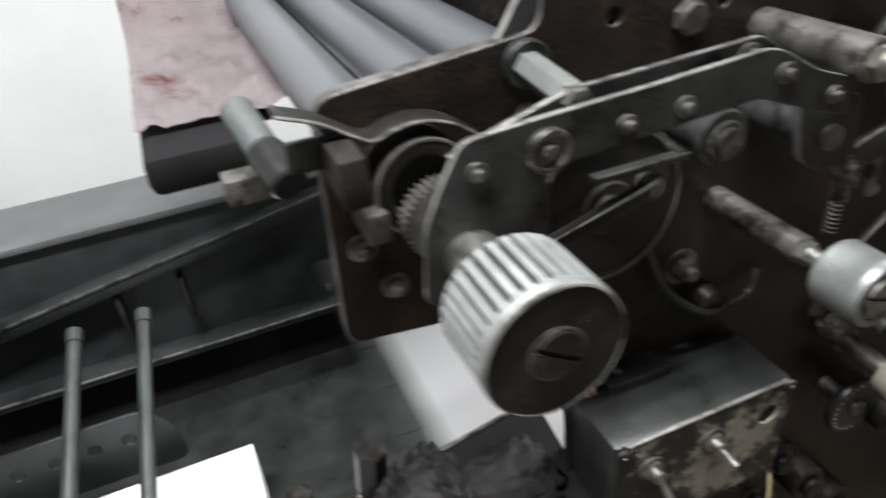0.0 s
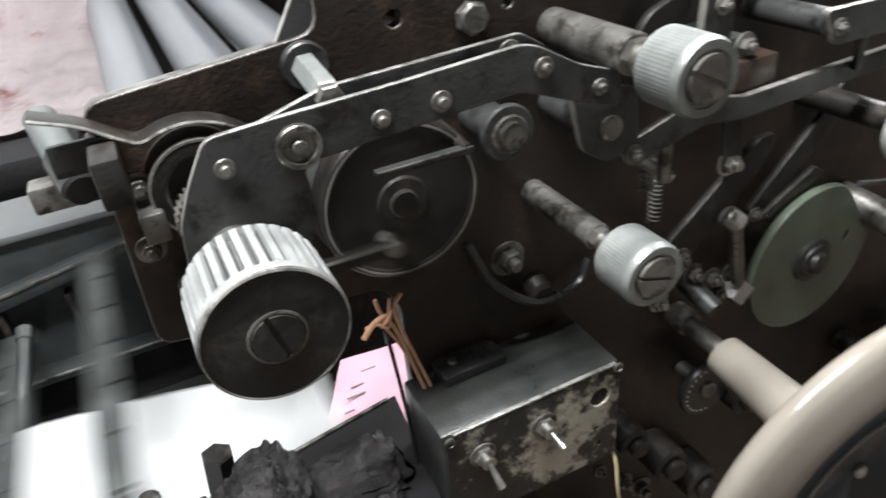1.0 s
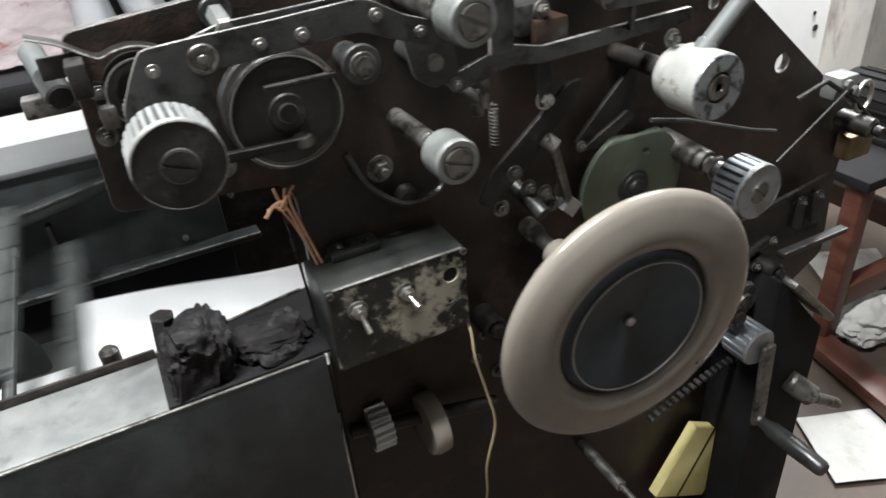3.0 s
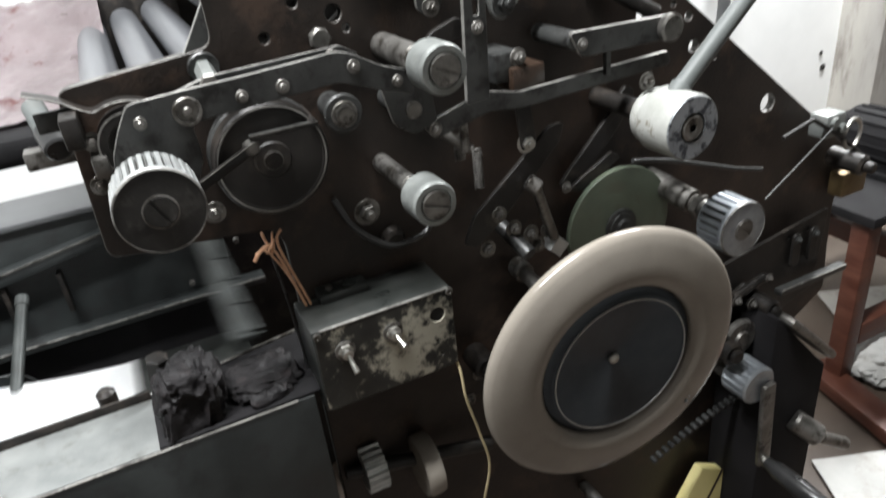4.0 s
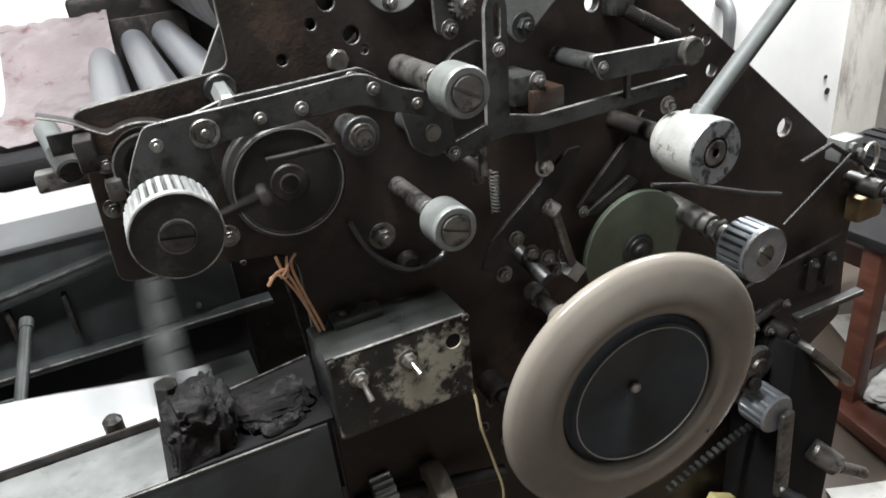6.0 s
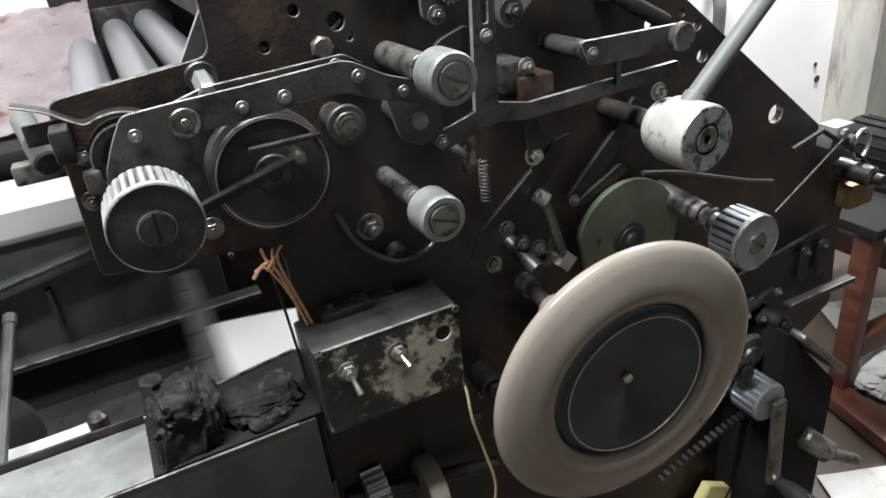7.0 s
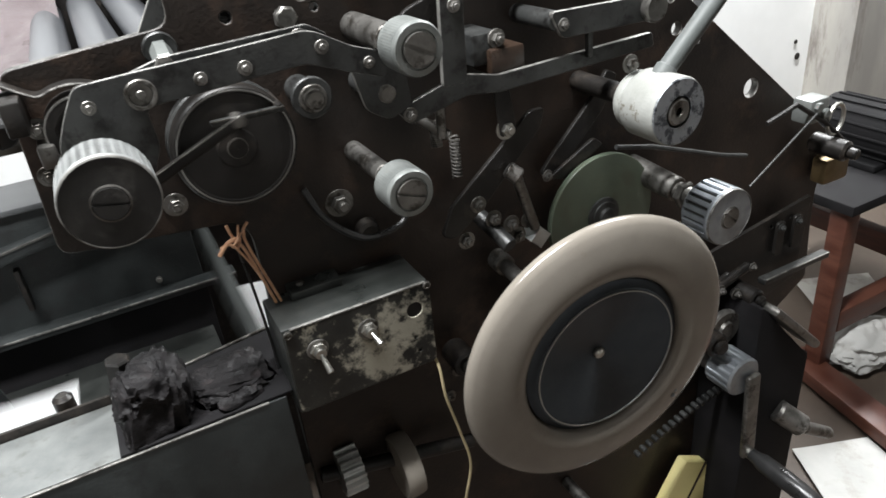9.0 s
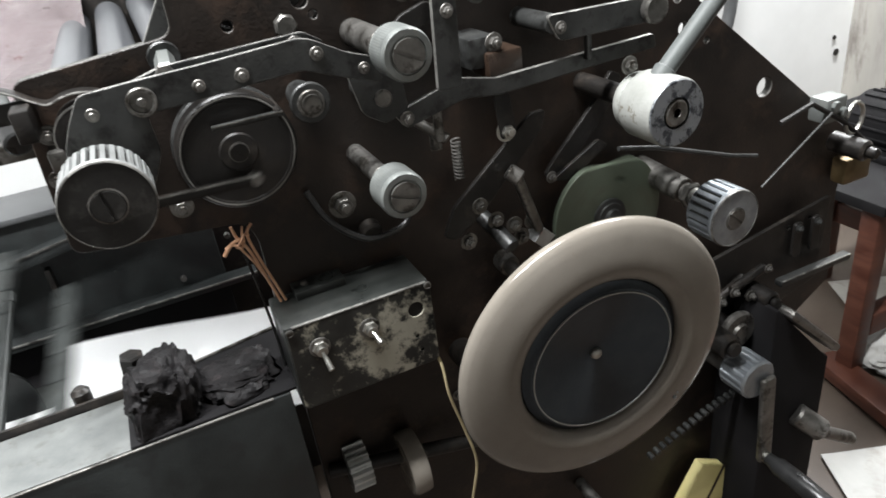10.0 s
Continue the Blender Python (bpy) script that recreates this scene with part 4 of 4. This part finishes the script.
# lower right: crank with its serrated knob
bm = lathe(bmesh.new(), [(0.018, 0), (0.029, 0.001), (0.030, 0.003), (0.030, 0.004, 1), (0.030, 0.038, 1), (0.030, 0.042), (0.027, 0.045)], (0.592, 0.003, 0.545), 192, ribs(16, 0.06))
sk = part("serrated_knob", bm, ZINC, press, "shiny serrated steel knob with a crank")
part("shaft", tube(bmesh.new(), (0.592, 0.08, 0.545), (0.592, 0.003, 0.545), 0.02, n=20), DULL, sk)
bm = bmesh.new()
box(bm, (-0.012, -0.006, -0.145), (0.012, 0.004, 0.015), 0.004)
bm.transform(Matrix.Translation((0.603, -0.047, 0.535)) @ Matrix.Rotation(radians(-4), 4, "Y"))
part("crank_arm", bm, DULL, sk)
bm = lathe(bmesh.new(), [(0.009, 0), (0.010, 0.01), (0.0135, 0.02), (0.0145, 0.06), (0.0125, 0.105), (0.010, 0.11)], (0.612, -0.057, 0.400), 28)
part("crank_handle", bm, BLACKP, sk, "black plastic crank handle")
part("ferrule", tube(bmesh.new(), (0.612, -0.051, 0.400), (0.612, -0.063, 0.400), 0.009, n=18, bevel=0.001), STEEL, sk)

# more shafts low on the plate
for x, z, y, r in ((0.56, 0.6, -0.02, 0.018), (0.64, 0.64, -0.01, 0.014), (0.53, 0.655, 0.0, 0.014), (0.33, 0.70, 0.02, 0.018), (0.2, 0.7, 0.03, 0.016), (0.25, 0.64, 0.03, 0.02), (0.3, 0.58, 0.03, 0.022)):
    bm = tube(bmesh.new(), (x, PY, z), (x, y, z), r, n=24, bevel=0.003)
    tube(bm, (x, y, z), (x, y - 0.008, z), r * 0.6, n=20, bevel=0.002)
    part("shaft_end", bm, IRON if z < 0.72 else DULL, press)
bm = box(bmesh.new(), (0.625, -0.03, 0.0), (0.748, 0.07, 0.64), 0.006)
for v in bm.verts:
    if v.co.z > 0.3 and v.co.x > 0.68:
        v.co.z -= 0.125
part("rear_post", bm, MATTBLACK, press)
bm = bmesh.new()
box(bm, (0.0, -0.03, 0.0), (0.150, 0.012, 0.014), 0.006)
bm.transform(Matrix.Translation((0.640, -0.012, 0.628)) @ Matrix.Rotation(radians(44), 4, "Y"))
part("catch_plate", bm, DULL, press)
bm = tube(bmesh.new(), (0.69, -0.03, 0.43), (0.72, -0.06, 0.40), 0.018, n=20, bevel=0.004)
tube(bm, (0.72, -0.06, 0.40), (0.79, -0.06, 0.35), 0.010, n=16, bevel=0.003)
part("latch_handle", bm, DULL, press)
chain = [(0.46 + 0.011 * k, 0.02, 0.42 + 0.05 * math.sin(k * 0.09)) for k in range(16)]
for k, p in enumerate(chain):
    bm = tube(bmesh.new(), (p[0], p[1] - 0.006, p[2]), (p[0], p[1] + 0.006, p[2]), 0.0045, n=10, bevel=0.001)
    part("chain_link", bm, LINK, press)
bm = tube(bmesh.new(), (0.365, PY, 0.375), (0.365, -0.03, 0.375), 0.009, n=18, bevel=0.002)
tube(bm, (0.365, -0.03, 0.375), (0.365, -0.10, 0.375), 0.0048, n=14)
part("spindle", bm, DULL, press)
bm = lathe(bmesh.new(), [(0.012, 0), (0.019, 0.001), (0.02, 0.004, 1), (0.02, 0.028, 1), (0.017, 0.032)], (0.365, -0.09, 0.375), 120, ribs(20, 0.05))
part("spindle_knob", bm, ZINC, press)

# dark odds and ends behind the handwheel
for x, z, r in ((0.205, 0.665, 0.006), (0.222, 0.595, 0.007), (0.245, 0.572, 0.009), (0.19, 0.63, 0.005)):
    bolt("plate_bolt", (x, PY, z), r, press)
bm = lathe(bmesh.new(), [(0.012, 0), (0.028, 0.001), (0.030, 0.004), (0.030, 0.009), (0.027, 0.012), (0.014, 0.012), (0.012, 0.016)], (0.598, 0.016, 0.598), 48)
cr = part("cam_roller", bm, DULL, press, "brownish worn cam roller")
part("roller_shaft", tube(bmesh.new(), (0.598, PY, 0.598), (0.598, 0.014, 0.598), 0.011, n=20), IRON, cr)
for (x, z), (u, w), y in (((0.60, 0.655), (0.66, 0.672), 0.028), ((0.622, 0.645), (0.668, 0.615), 0.02), ((0.585, 0.640), (0.632, 0.662), 0.036)):
    part("small_link", tube(bmesh.new(), (x, y, z), (u, y, w), 0.007, n=14, bevel=0.002), IRON, press)
    bolt("bolt", (x, y - 0.006, z), 0.0055, press)
    bolt("bolt", (u, y - 0.006, w), 0.0045, press)

# gear and pulley under the switch box
part("cross_shaft", tube(bmesh.new(), (0.01, 0.066, 0.598), (0.2, 0.042, 0.572), 0.009, n=18), IRON, press)
bm = lathe(bmesh.new(), [(0.01, 0), (0.031, 0, 1), (0.031, 0.026, 1), (0.01, 0.026)], (0, 0, 0), 144, ribs(18, 0.16))
bm.transform(Matrix.Translation((0.056, 0.062, 0.596)) @ Matrix.Rotation(radians(-90), 4, "Z"))
part("white_gear", bm, ALU, press, "pale nylon gear")
bm = lathe(bmesh.new(), [(0.012, 0), (0.036, 0), (0.040, 0.002), (0.041, 0.006), (0.041, 0.020), (0.038, 0.024), (0.03, 0.024)], (0, 0, 0), 56)
bm.transform(Matrix.Translation((0.120, 0.045, 0.580)) @ Matrix.Rotation(radians(-90), 4, "Z"))
part("pulley", bm, CREAM, press, "worn tan pulley")

# ---- switch box ----
sb = tagged(part("switch_box", box(bmesh.new(), (-0.004, 0.002, 0.750), (0.15, PY, 0.851), 0.0025), BOXP), "black enamelled steel switch box, rubbed and stained, screwed to the press", "switch box")
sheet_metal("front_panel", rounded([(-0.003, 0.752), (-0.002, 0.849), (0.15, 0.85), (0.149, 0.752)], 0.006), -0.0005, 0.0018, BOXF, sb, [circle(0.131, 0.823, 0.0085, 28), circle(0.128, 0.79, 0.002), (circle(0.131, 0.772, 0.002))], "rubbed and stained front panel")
# the box behind is solid: a black disc stands in for the hole's shade
part("hole_shade_disc", tube(bmesh.new(), (0.131, 0.0019, 0.823), (0.131, 0.0008, 0.823), 0.0084, n=28), HOLESHADE, sb, "black disc standing in for the shade inside an empty switch hole")
part("worn_edge", box(bmesh.new(), (0.004, -0.0008, 0.8494), (0.146, 0.0026, 0.8514), 0.0006), EDGE, sb, "bare worn edge")


def toggle(x, z, dx, dz):
    bm = tube(bmesh.new(), (x, -0.0005, z), (x, -0.002, z), 0.011, n=28, bevel=0.0004)
    t = part("toggle_switch", bm, DULL, sb, "steel toggle switch")
    bm = hexagon(bmesh.new(), (x, -0.002, z), 0.0085, 0.003)
    part("nut", bm, STEEL, t)
    part("bushing", tube(bmesh.new(), (x, -0.004, z), (x, -0.012, z), 0.0058, n=20, bevel=0.0006), STEEL, t)
    part("toggle_lever", tube(bmesh.new(), (x, -0.010, z), (x + dx, -0.023, z + dz), 0.0022, 0.0034, n=14, bevel=0.001), STEEL, t)


toggle(0.026, 0.820, 0.003, -0.016)
toggle(0.079, 0.822, 0.004, -0.008)
for x, z in ((0.001, 0.846), (0.147, 0.847)):
    bm = lathe(bmesh.new(), [(0.0042, 0), (0.0042, 0.0015), (0.0028, 0.002), (0.0025, 0.001)], (x, -0.0005, z), 24)
    part("screw", bm, DULL, sb)
bm = box(bmesh.new(), (0.022, 0.045, 0.851), (0.075, PY, 0.860), 0.001)
part("tape_flap", bm, BOXP, sb)
bm = tube(bmesh.new(), (0.035, 0.058, 0.86), (0.035, 0.058, 0.864), 0.004, n=12, bevel=0.001)
part("screw", bm, DULL, sb)

# wires
w1 = thing("wire_bundle", "bare orange copper wires twisted together above the switch box", "wire")
for ctrl, r in (
    (((-0.020, 0.050, 0.948), (-0.017, 0.050, 0.935), (-0.008, 0.051, 0.915), (0.007, 0.052, 0.853)), 0.0015),
    (((-0.001, 0.050, 0.946), (-0.007, 0.050, 0.937), (-0.004, 0.052, 0.915), (0.012, 0.052, 0.853)), 0.0015),
    (((-0.010, 0.049, 0.946), (-0.013, 0.048, 0.934), (-0.017, 0.049, 0.926), (-0.008, 0.052, 0.905), (0.003, 0.054, 0.872)), 0.0012),
    (((-0.033, 0.047, 0.922), (-0.026, 0.047, 0.930), (-0.018, 0.047, 0.934), (-0.011, 0.049, 0.932)), 0.0021),
    (((-0.030, 0.049, 0.928), (-0.022, 0.046, 0.931), (-0.016, 0.045, 0.926), (-0.012, 0.049, 0.930)), 0.0015),
    (((-0.020, 0.046, 0.927), (-0.015, 0.044, 0.933), (-0.010, 0.047, 0.938), (-0.006, 0.052, 0.934)), 0.0013),
):
    part("wire", pipe(bmesh.new(), curve_pts(ctrl), r), COPPER, w1)
part("black_wire", pipe(bmesh.new(), curve_pts([(-0.014, 0.058, 0.915), (-0.010, 0.06, 0.87), (-0.006, 0.06, 0.8), (-0.008, 0.05, 0.76)]), 0.0016), BLACKP, w1)
yw = tagged(part("loose_cable", pipe(bmesh.new(), curve_pts([(0.145, 0.01, 0.765), (0.15, 0.0, 0.74), (0.152, -0.004, 0.70), (0.165, -0.002, 0.64), (0.175, 0.0, 0.58), (0.165, 0.01, 0.50), (0.17, 0.03, 0.40), (0.15, 0.06, 0.28)]), 0.0017), YWIRE), "thin yellowed cable hanging below the switch box", "cable")

# ---- loose things ----
def crumple(centre, size, floor_z, seed, folds=5.0, level=5, square=1.0):
    """A crumpled cloth lump with sharp folds, flattened where it lies."""
    bm = bmesh.new()
    bmesh.ops.create_icosphere(bm, subdivisions=level, radius=1.0)
    off = Vector((seed, seed * 2.3, seed * 0.7))
    for v in bm.verts:
        p = v.co.copy()
        q = Vector((p.x * folds, p.y * folds, p.z * folds * 0.35)) + off
        w = Vector((noise.noise(p * 1.6 + off), noise.noise(p * 1.6 - off), noise.noise(p * 1.9 + off * 2)))
        ridge = 1 - abs(noise.noise(q * 0.42 + w * 1.3)) * 2.6
        fine = 1 - abs(noise.noise(q * 1.1 - w * 0.9)) * 2
        crease = 1 - abs(noise.noise(q * 2.3 + w * 1.7)) * 2
        d = 0.83 + 0.30 * noise.noise(p * 1.1 + off) + 0.12 * ridge + 0.032 * fine + 0.010 * crease
        s = [math.copysign(abs(c) ** square, c) for c in p]
        v.co = Vector((centre[0] + size[0] * s[0] * d, centre[1] + size[1] * s[1] * d, max(floor_z, centre[2] + size[2] * s[2] * d)))
    return bm


tagged(part("rag", crumple((-0.128, 0.056, 0.790), (0.036, 0.044, 0.046), 0.7746, 3.1, 5.0, square=0.66), RAG), "crumpled black oily rag lying on the delivery rail", "rag")
tagged(part("rag", crumple((-0.058, 0.062, 0.7745), (0.046, 0.042, 0.017), 0.7746, 7.7, 5.0, square=0.8), RAG), "flatter scrap of black oily rag beside a larger one", "rag")

pile = tagged(part("paper_ream", box(bmesh.new(), (-0.55, 0.112, 0.5405), (-0.245, 0.362, 0.62), 0.001), PAPER), "thick ream of white printed paper on the delivery board", "paper")
bm = bmesh.new()
vs = [bm.verts.new(p) for p in ((-0.045, 0.19, 0), (0.016, 0.305, 0.0), (0.12, 0.30, 0.004), (0.12, 0.13, 0.004), (-0.035, 0.13, 0))]
bm.faces.new(vs)
bmesh.ops.triangulate(bm, faces=bm.faces[:])
bmesh.ops.subdivide_edges(bm, edges=bm.edges[:], cuts=6, use_grid_fill=True)
for v in bm.verts:
    v.co.z += 0.003 * math.sin(v.co.x * 40 + v.co.y * 25)
bmesh.ops.solidify(bm, geom=bm.faces[:], thickness=0.0004)
pink_sheet = tagged(part("pink_sheet", bm, PINK), "pink paper slip with faint print inside the delivery", "paper")
for a, b, c, d in ((0.0, 0.235, 0.022, 0.0025), (0.01, 0.25, 0.016, 0.002), (-0.01, 0.215, 0.012, 0.002), (0.03, 0.27, 0.018, 0.002)):
    part("print_bar", box(bmesh.new(), (a, b, 0.0035), (a + c, b + d, 0.0042)), RAIL, pink_sheet)

# sheets that the grippers bring out: keyed in motions()
SHEETS = []
bm = bmesh.new()
nx, ny = 16, 10
g = [[bm.verts.new((0.31 * i / nx, 0.25 * j / ny - 0.128, -0.046 * (i / nx) ** 0.9 + 0.003 * math.sin(6 * i / nx))) for j in range(ny + 1)] for i in range(nx + 1)]
for i in range(nx):
    for j in range(ny):
        bm.faces.new((g[i][j], g[i + 1][j], g[i + 1][j + 1], g[i][j + 1]))
bmesh.ops.solidify(bm, geom=bm.faces[:], thickness=0.0003)
first_sheet = tagged(part("paper_sheet", bm, PAPER), "white sheet of paper being drawn to the delivery pile", "paper", "sheets on their way through the press")
SHEETS.append(first_sheet)
for k in range(14):
    SHEETS.append(copy_thing(first_sheet, Matrix.Identity(4)))

# gripper bars on the delivery chain: keyed in motions()
bm = tube(bmesh.new(), (0, 0.12, 0), (0, 0.55, 0), 0.0095, n=14, bevel=0.001)
gripper = part("gripper_bar", bm, GRIP, press, "dark steel gripper bar carried by the delivery chain")
bm = box(bmesh.new(), (0.006, 0.13, -0.006), (0.020, 0.54, 0.002), 0.001)
part("gripper_strip", bm, GRIP, gripper)
for k in range(6):
    bm = box(bmesh.new(), (-0.006, 0.134 + 0.07 * k, -0.0085), (0.0205, 0.2 + 0.07 * k, 0.0075), 0.003)
    part("gripper_finger", bm, GRIP, gripper)
gripper_2 = copy_thing(gripper, Matrix.Identity(4))
GRIPPERS = [gripper, gripper_2]

# lower right: stand with a motor, papers, packet
stand = thing("wooden_stand", "red-brown wooden stand beside the press", "stand")
for x, y in ((1.27, 0.27), (1.6, 0.27), (1.27, 0.62), (1.6, 0.62)):
    part("leg", box(bmesh.new(), (x, y, 0), (x + 0.045, y + 0.045, 0.47), 0.005), WOOD, stand)
part("top", box(bmesh.new(), (1.25, 0.25, 0.47), (1.9, 0.75, 0.495), 0.004), MATTBLACK, stand)
part("rail", box(bmesh.new(), (1.315, 0.27, 0.13), (1.6, 0.31, 0.19), 0.003), WOOD, stand)
part("rail", box(bmesh.new(), (1.315, 0.63, 0.27), (1.6, 0.67, 0.33), 0.003), WOOD, stand)
part("rail", box(bmesh.new(), (1.61, 0.315, 0.2), (1.65, 0.62, 0.26), 0.003), WOOD, stand)
motor = tagged(part("electric_motor", tube(bmesh.new(), (1.51, 0.53, 0.566), (1.51, 0.28, 0.566), 0.066, n=40, bevel=0.02), MATTBLACK), "black electric motor standing on the wooden stand", "motor")
for k in range(16):
    a = 2 * math.pi * k / 16
    bm = box(bmesh.new(), (-0.003, 0.32, 0.062), (0.003, 0.50, 0.071), 0.001)
    bm.transform(Matrix.Translation((1.51, 0, 0.566)) @ Matrix.Rotation(a, 4, "Y"))
    part("fin", bm, MATTBLACK, motor)
part("foot", box(bmesh.new(), (1.43, 0.33, 0.495), (1.59, 0.50, 0.512), 0.004), MATTBLACK, motor)
part("shaft", tube(bmesh.new(), (1.51, 0.28, 0.566), (1.51, 0.22, 0.566), 0.016, n=20, bevel=0.003), DULL, motor)


def leaf(name, pts, material, label, category="paper", lift=0.004):
    bm = bmesh.new()
    vs = [bm.verts.new(p) for p in pts]
    bm.faces.new(vs)
    bmesh.ops.subdivide_edges(bm, edges=bm.edges[:], cuts=6, use_grid_fill=True)
    for v in bm.verts:
        v.co.z += lift * noise.noise(v.co * 9)
    bmesh.ops.solidify(bm, geom=bm.faces[:], thickness=0.002)
    return tagged(part(name, bm, material), label, category)


bm = box(bmesh.new(), (-0.22, -0.035, 0.0), (0.22, 0.035, 0.035), 0.003)
bm.transform(Matrix.Translation((1.235, 0.13, 0.016)) @ Matrix.Rotation(radians(79), 4, "Z"))
tagged(part("wooden_board", bm, WOOD), "short red-brown wooden board lying on the floor", "board")
# sack and next two papers: the floor's shade is in their grey colour
tagged(part("paper_sack", crumple((1.43, 0.27, 0.05), (0.13, 0.085, 0.06), 0.004, 5.3, 3.0), SHADEPAPER), "crumpled white paper sack on the floor", "sack")
leaf("waste_paper", ((1.03, 0.145, 0.01), (0.95, -0.02, 0.01), (1.15, -0.11, 0.01), (1.19, 0.08, 0.01)), SHADEPAPER, "white waste paper sheet on the floor")
leaf("waste_paper", ((1.48, 0.1, 0.012), (1.70, 0.0, 0.012), (1.80, 0.20, 0.012), (1.56, 0.29, 0.012)), SHADEPAPER, "white waste paper sheet on the floor")
leaf("waste_paper", ((1.5, 0.42, 0.012), (1.7, 0.36, 0.012), (1.8, 0.5, 0.012), (1.6, 0.6, 0.012)), COLUMN, "dirty greyish paper sheet on the floor")
bm = box(bmesh.new(), (0.0, -0.010, -0.15), (0.135, 0.010, 0.0), 0.002)
bm.transform(Matrix.Translation((0.578, 0.042, 0.325)) @ Matrix.Rotation(radians(30), 4, "Y"))
packet = tagged(part("yellow_packet", bm, YELLOW), "small folded yellow card packet tucked against the press", "packet")
bm = box(bmesh.new(), (0.048, -0.0112, -0.15), (0.053, -0.0098, 0.0), 0.0003)
bm.transform(Matrix.Translation((0.578, 0.042, 0.325)) @ Matrix.Rotation(radians(27), 4, "Y"))
part("fold", bm, BROWN, packet)

# ---- ceiling lamps ----
for x, y in ((-0.4, -0.15), (1.9, 0.9)):
    lamp = thing("tube_lamp", "white ceiling batten with a glowing fluorescent tube", "lamp", "ceiling lamps")
    part("batten", box(bmesh.new(), (x - 0.62, y - 0.04, 2.72), (x + 0.62, y + 0.04, 2.8), 0.006), WALL, lamp)
    part("tube", tube(bmesh.new(), (x - 0.6, y, 2.67), (x + 0.6, y, 2.67), 0.015, n=16), GLOW, lamp)

PERIOD = 0.7


def bar_place(t):
    """Where a gripper bar is on its chain loop: two straight runs between two turns."""
    left, right, top, low = -0.53, -0.045, 0.79, 0.71
    r = (top - low) / 2
    run, turn = right - left, math.pi * r
    total = 2 * run + 2 * turn
    s = (t * total / (2 * PERIOD)) % total
    if s < run:
        return left + s, top, 0.0
    s -= run
    if s < turn:
        a = s / r
        return right + r * math.sin(a), low + r + r * math.cos(a), math.degrees(a)
    s -= turn
    if s < run:
        return right - s, low, 180.0
    a = (s - run) / r
    return left - r * math.sin(a), low + r - r * math.cos(a), 180 + math.degrees(a)


def motions():
    steps = [k / 30 for k in range(301)]
    # bar 0 passes x = -0.237 on the upper run at 5.2 s
    start = 5.2 - (0.53 - 0.237) / 0.868
    for k, ob in enumerate(GRIPPERS):
        rows, turned = [], None
        for t in steps:
            x, z, a = bar_place(t - start + k * PERIOD)
            while turned is not None and a < turned - 180:
                a += 360
            turned = a
            rows.append((t, pose(x, 0, z, 0, a, 0)))
        walk(ob, rows)
    for k, ob in enumerate(SHEETS):
        rest = 0.623 + 0.0006 * (k + 1)
        t0 = 5.0 + PERIOD * (k - 7)
        rows = []
        for t in steps:
            x = -0.165 - 0.86 * (t - t0)
            d = t - t0 - 0.40
            if x > 0.3:
                row = (t, pose(0.3, 0.24, 0.70 + 0.0006 * (15 - k)))
            elif d < 0:
                row = (t, pose(x, 0.24, 0.715))
            else:
                f = min(1.0, d / 0.12)
                row = (t, pose(-0.509 - 0.041 * f, 0.24, 0.715 + (rest - 0.715) * f * f, 0, -8.4 * f, 0))
            rows.append(row)
        keep = [rows[0]] + [r for a, r, b in zip(rows, rows[1:], rows[2:]) if a[1] != r[1] or r[1] != b[1]] + [rows[-1]]
        walk(ob, keep)
    walk(pink_sheet, [(0, pose(-0.012, 0.03, 0.668)), (2.7, pose(-0.012, 0.03, 0.668)), (3.2, pose(0.08, 0, 0.60, 0, 20, 0)), (3.8, pose(0.12, 0.02, 0.43)), (10, pose(0.12, 0.02, 0.43))])
    knob, disc, rod, cam_rows = [], [], [], []
    for t in steps:
        u = (t - 4.72) / PERIOD
        whole, f = math.floor(u), u - math.floor(u)
        step = min(1.0, f / 0.28)
        step = step * step * (3 - 2 * step)
        knob.append((t, pose(-0.1, 0, 1.045, 0, 42 * (whole + step) + 101, 0)))
        a = 360 * t / PERIOD - 30
        disc.append((t, pose(CX, 0.054, CZ, 0, a, 0)))
        px, pz = CX + 0.026 * math.cos(math.radians(a)), CZ - 0.026 * math.sin(math.radians(a))
        tilt = math.degrees(math.atan2(pz - 1.0, px + 0.1))
        rod.append((t, pose(px, 0.025, pz, 0, -tilt, 0)))
        cam_rows.append((t, pose(GX, GY, GZ, 0, a + 40, 0)))
    walk(ratchet_knob, knob)
    walk(crank_disc, disc)
    walk(conrod, rod)
    walk(green_cam, cam_rows)


motions()
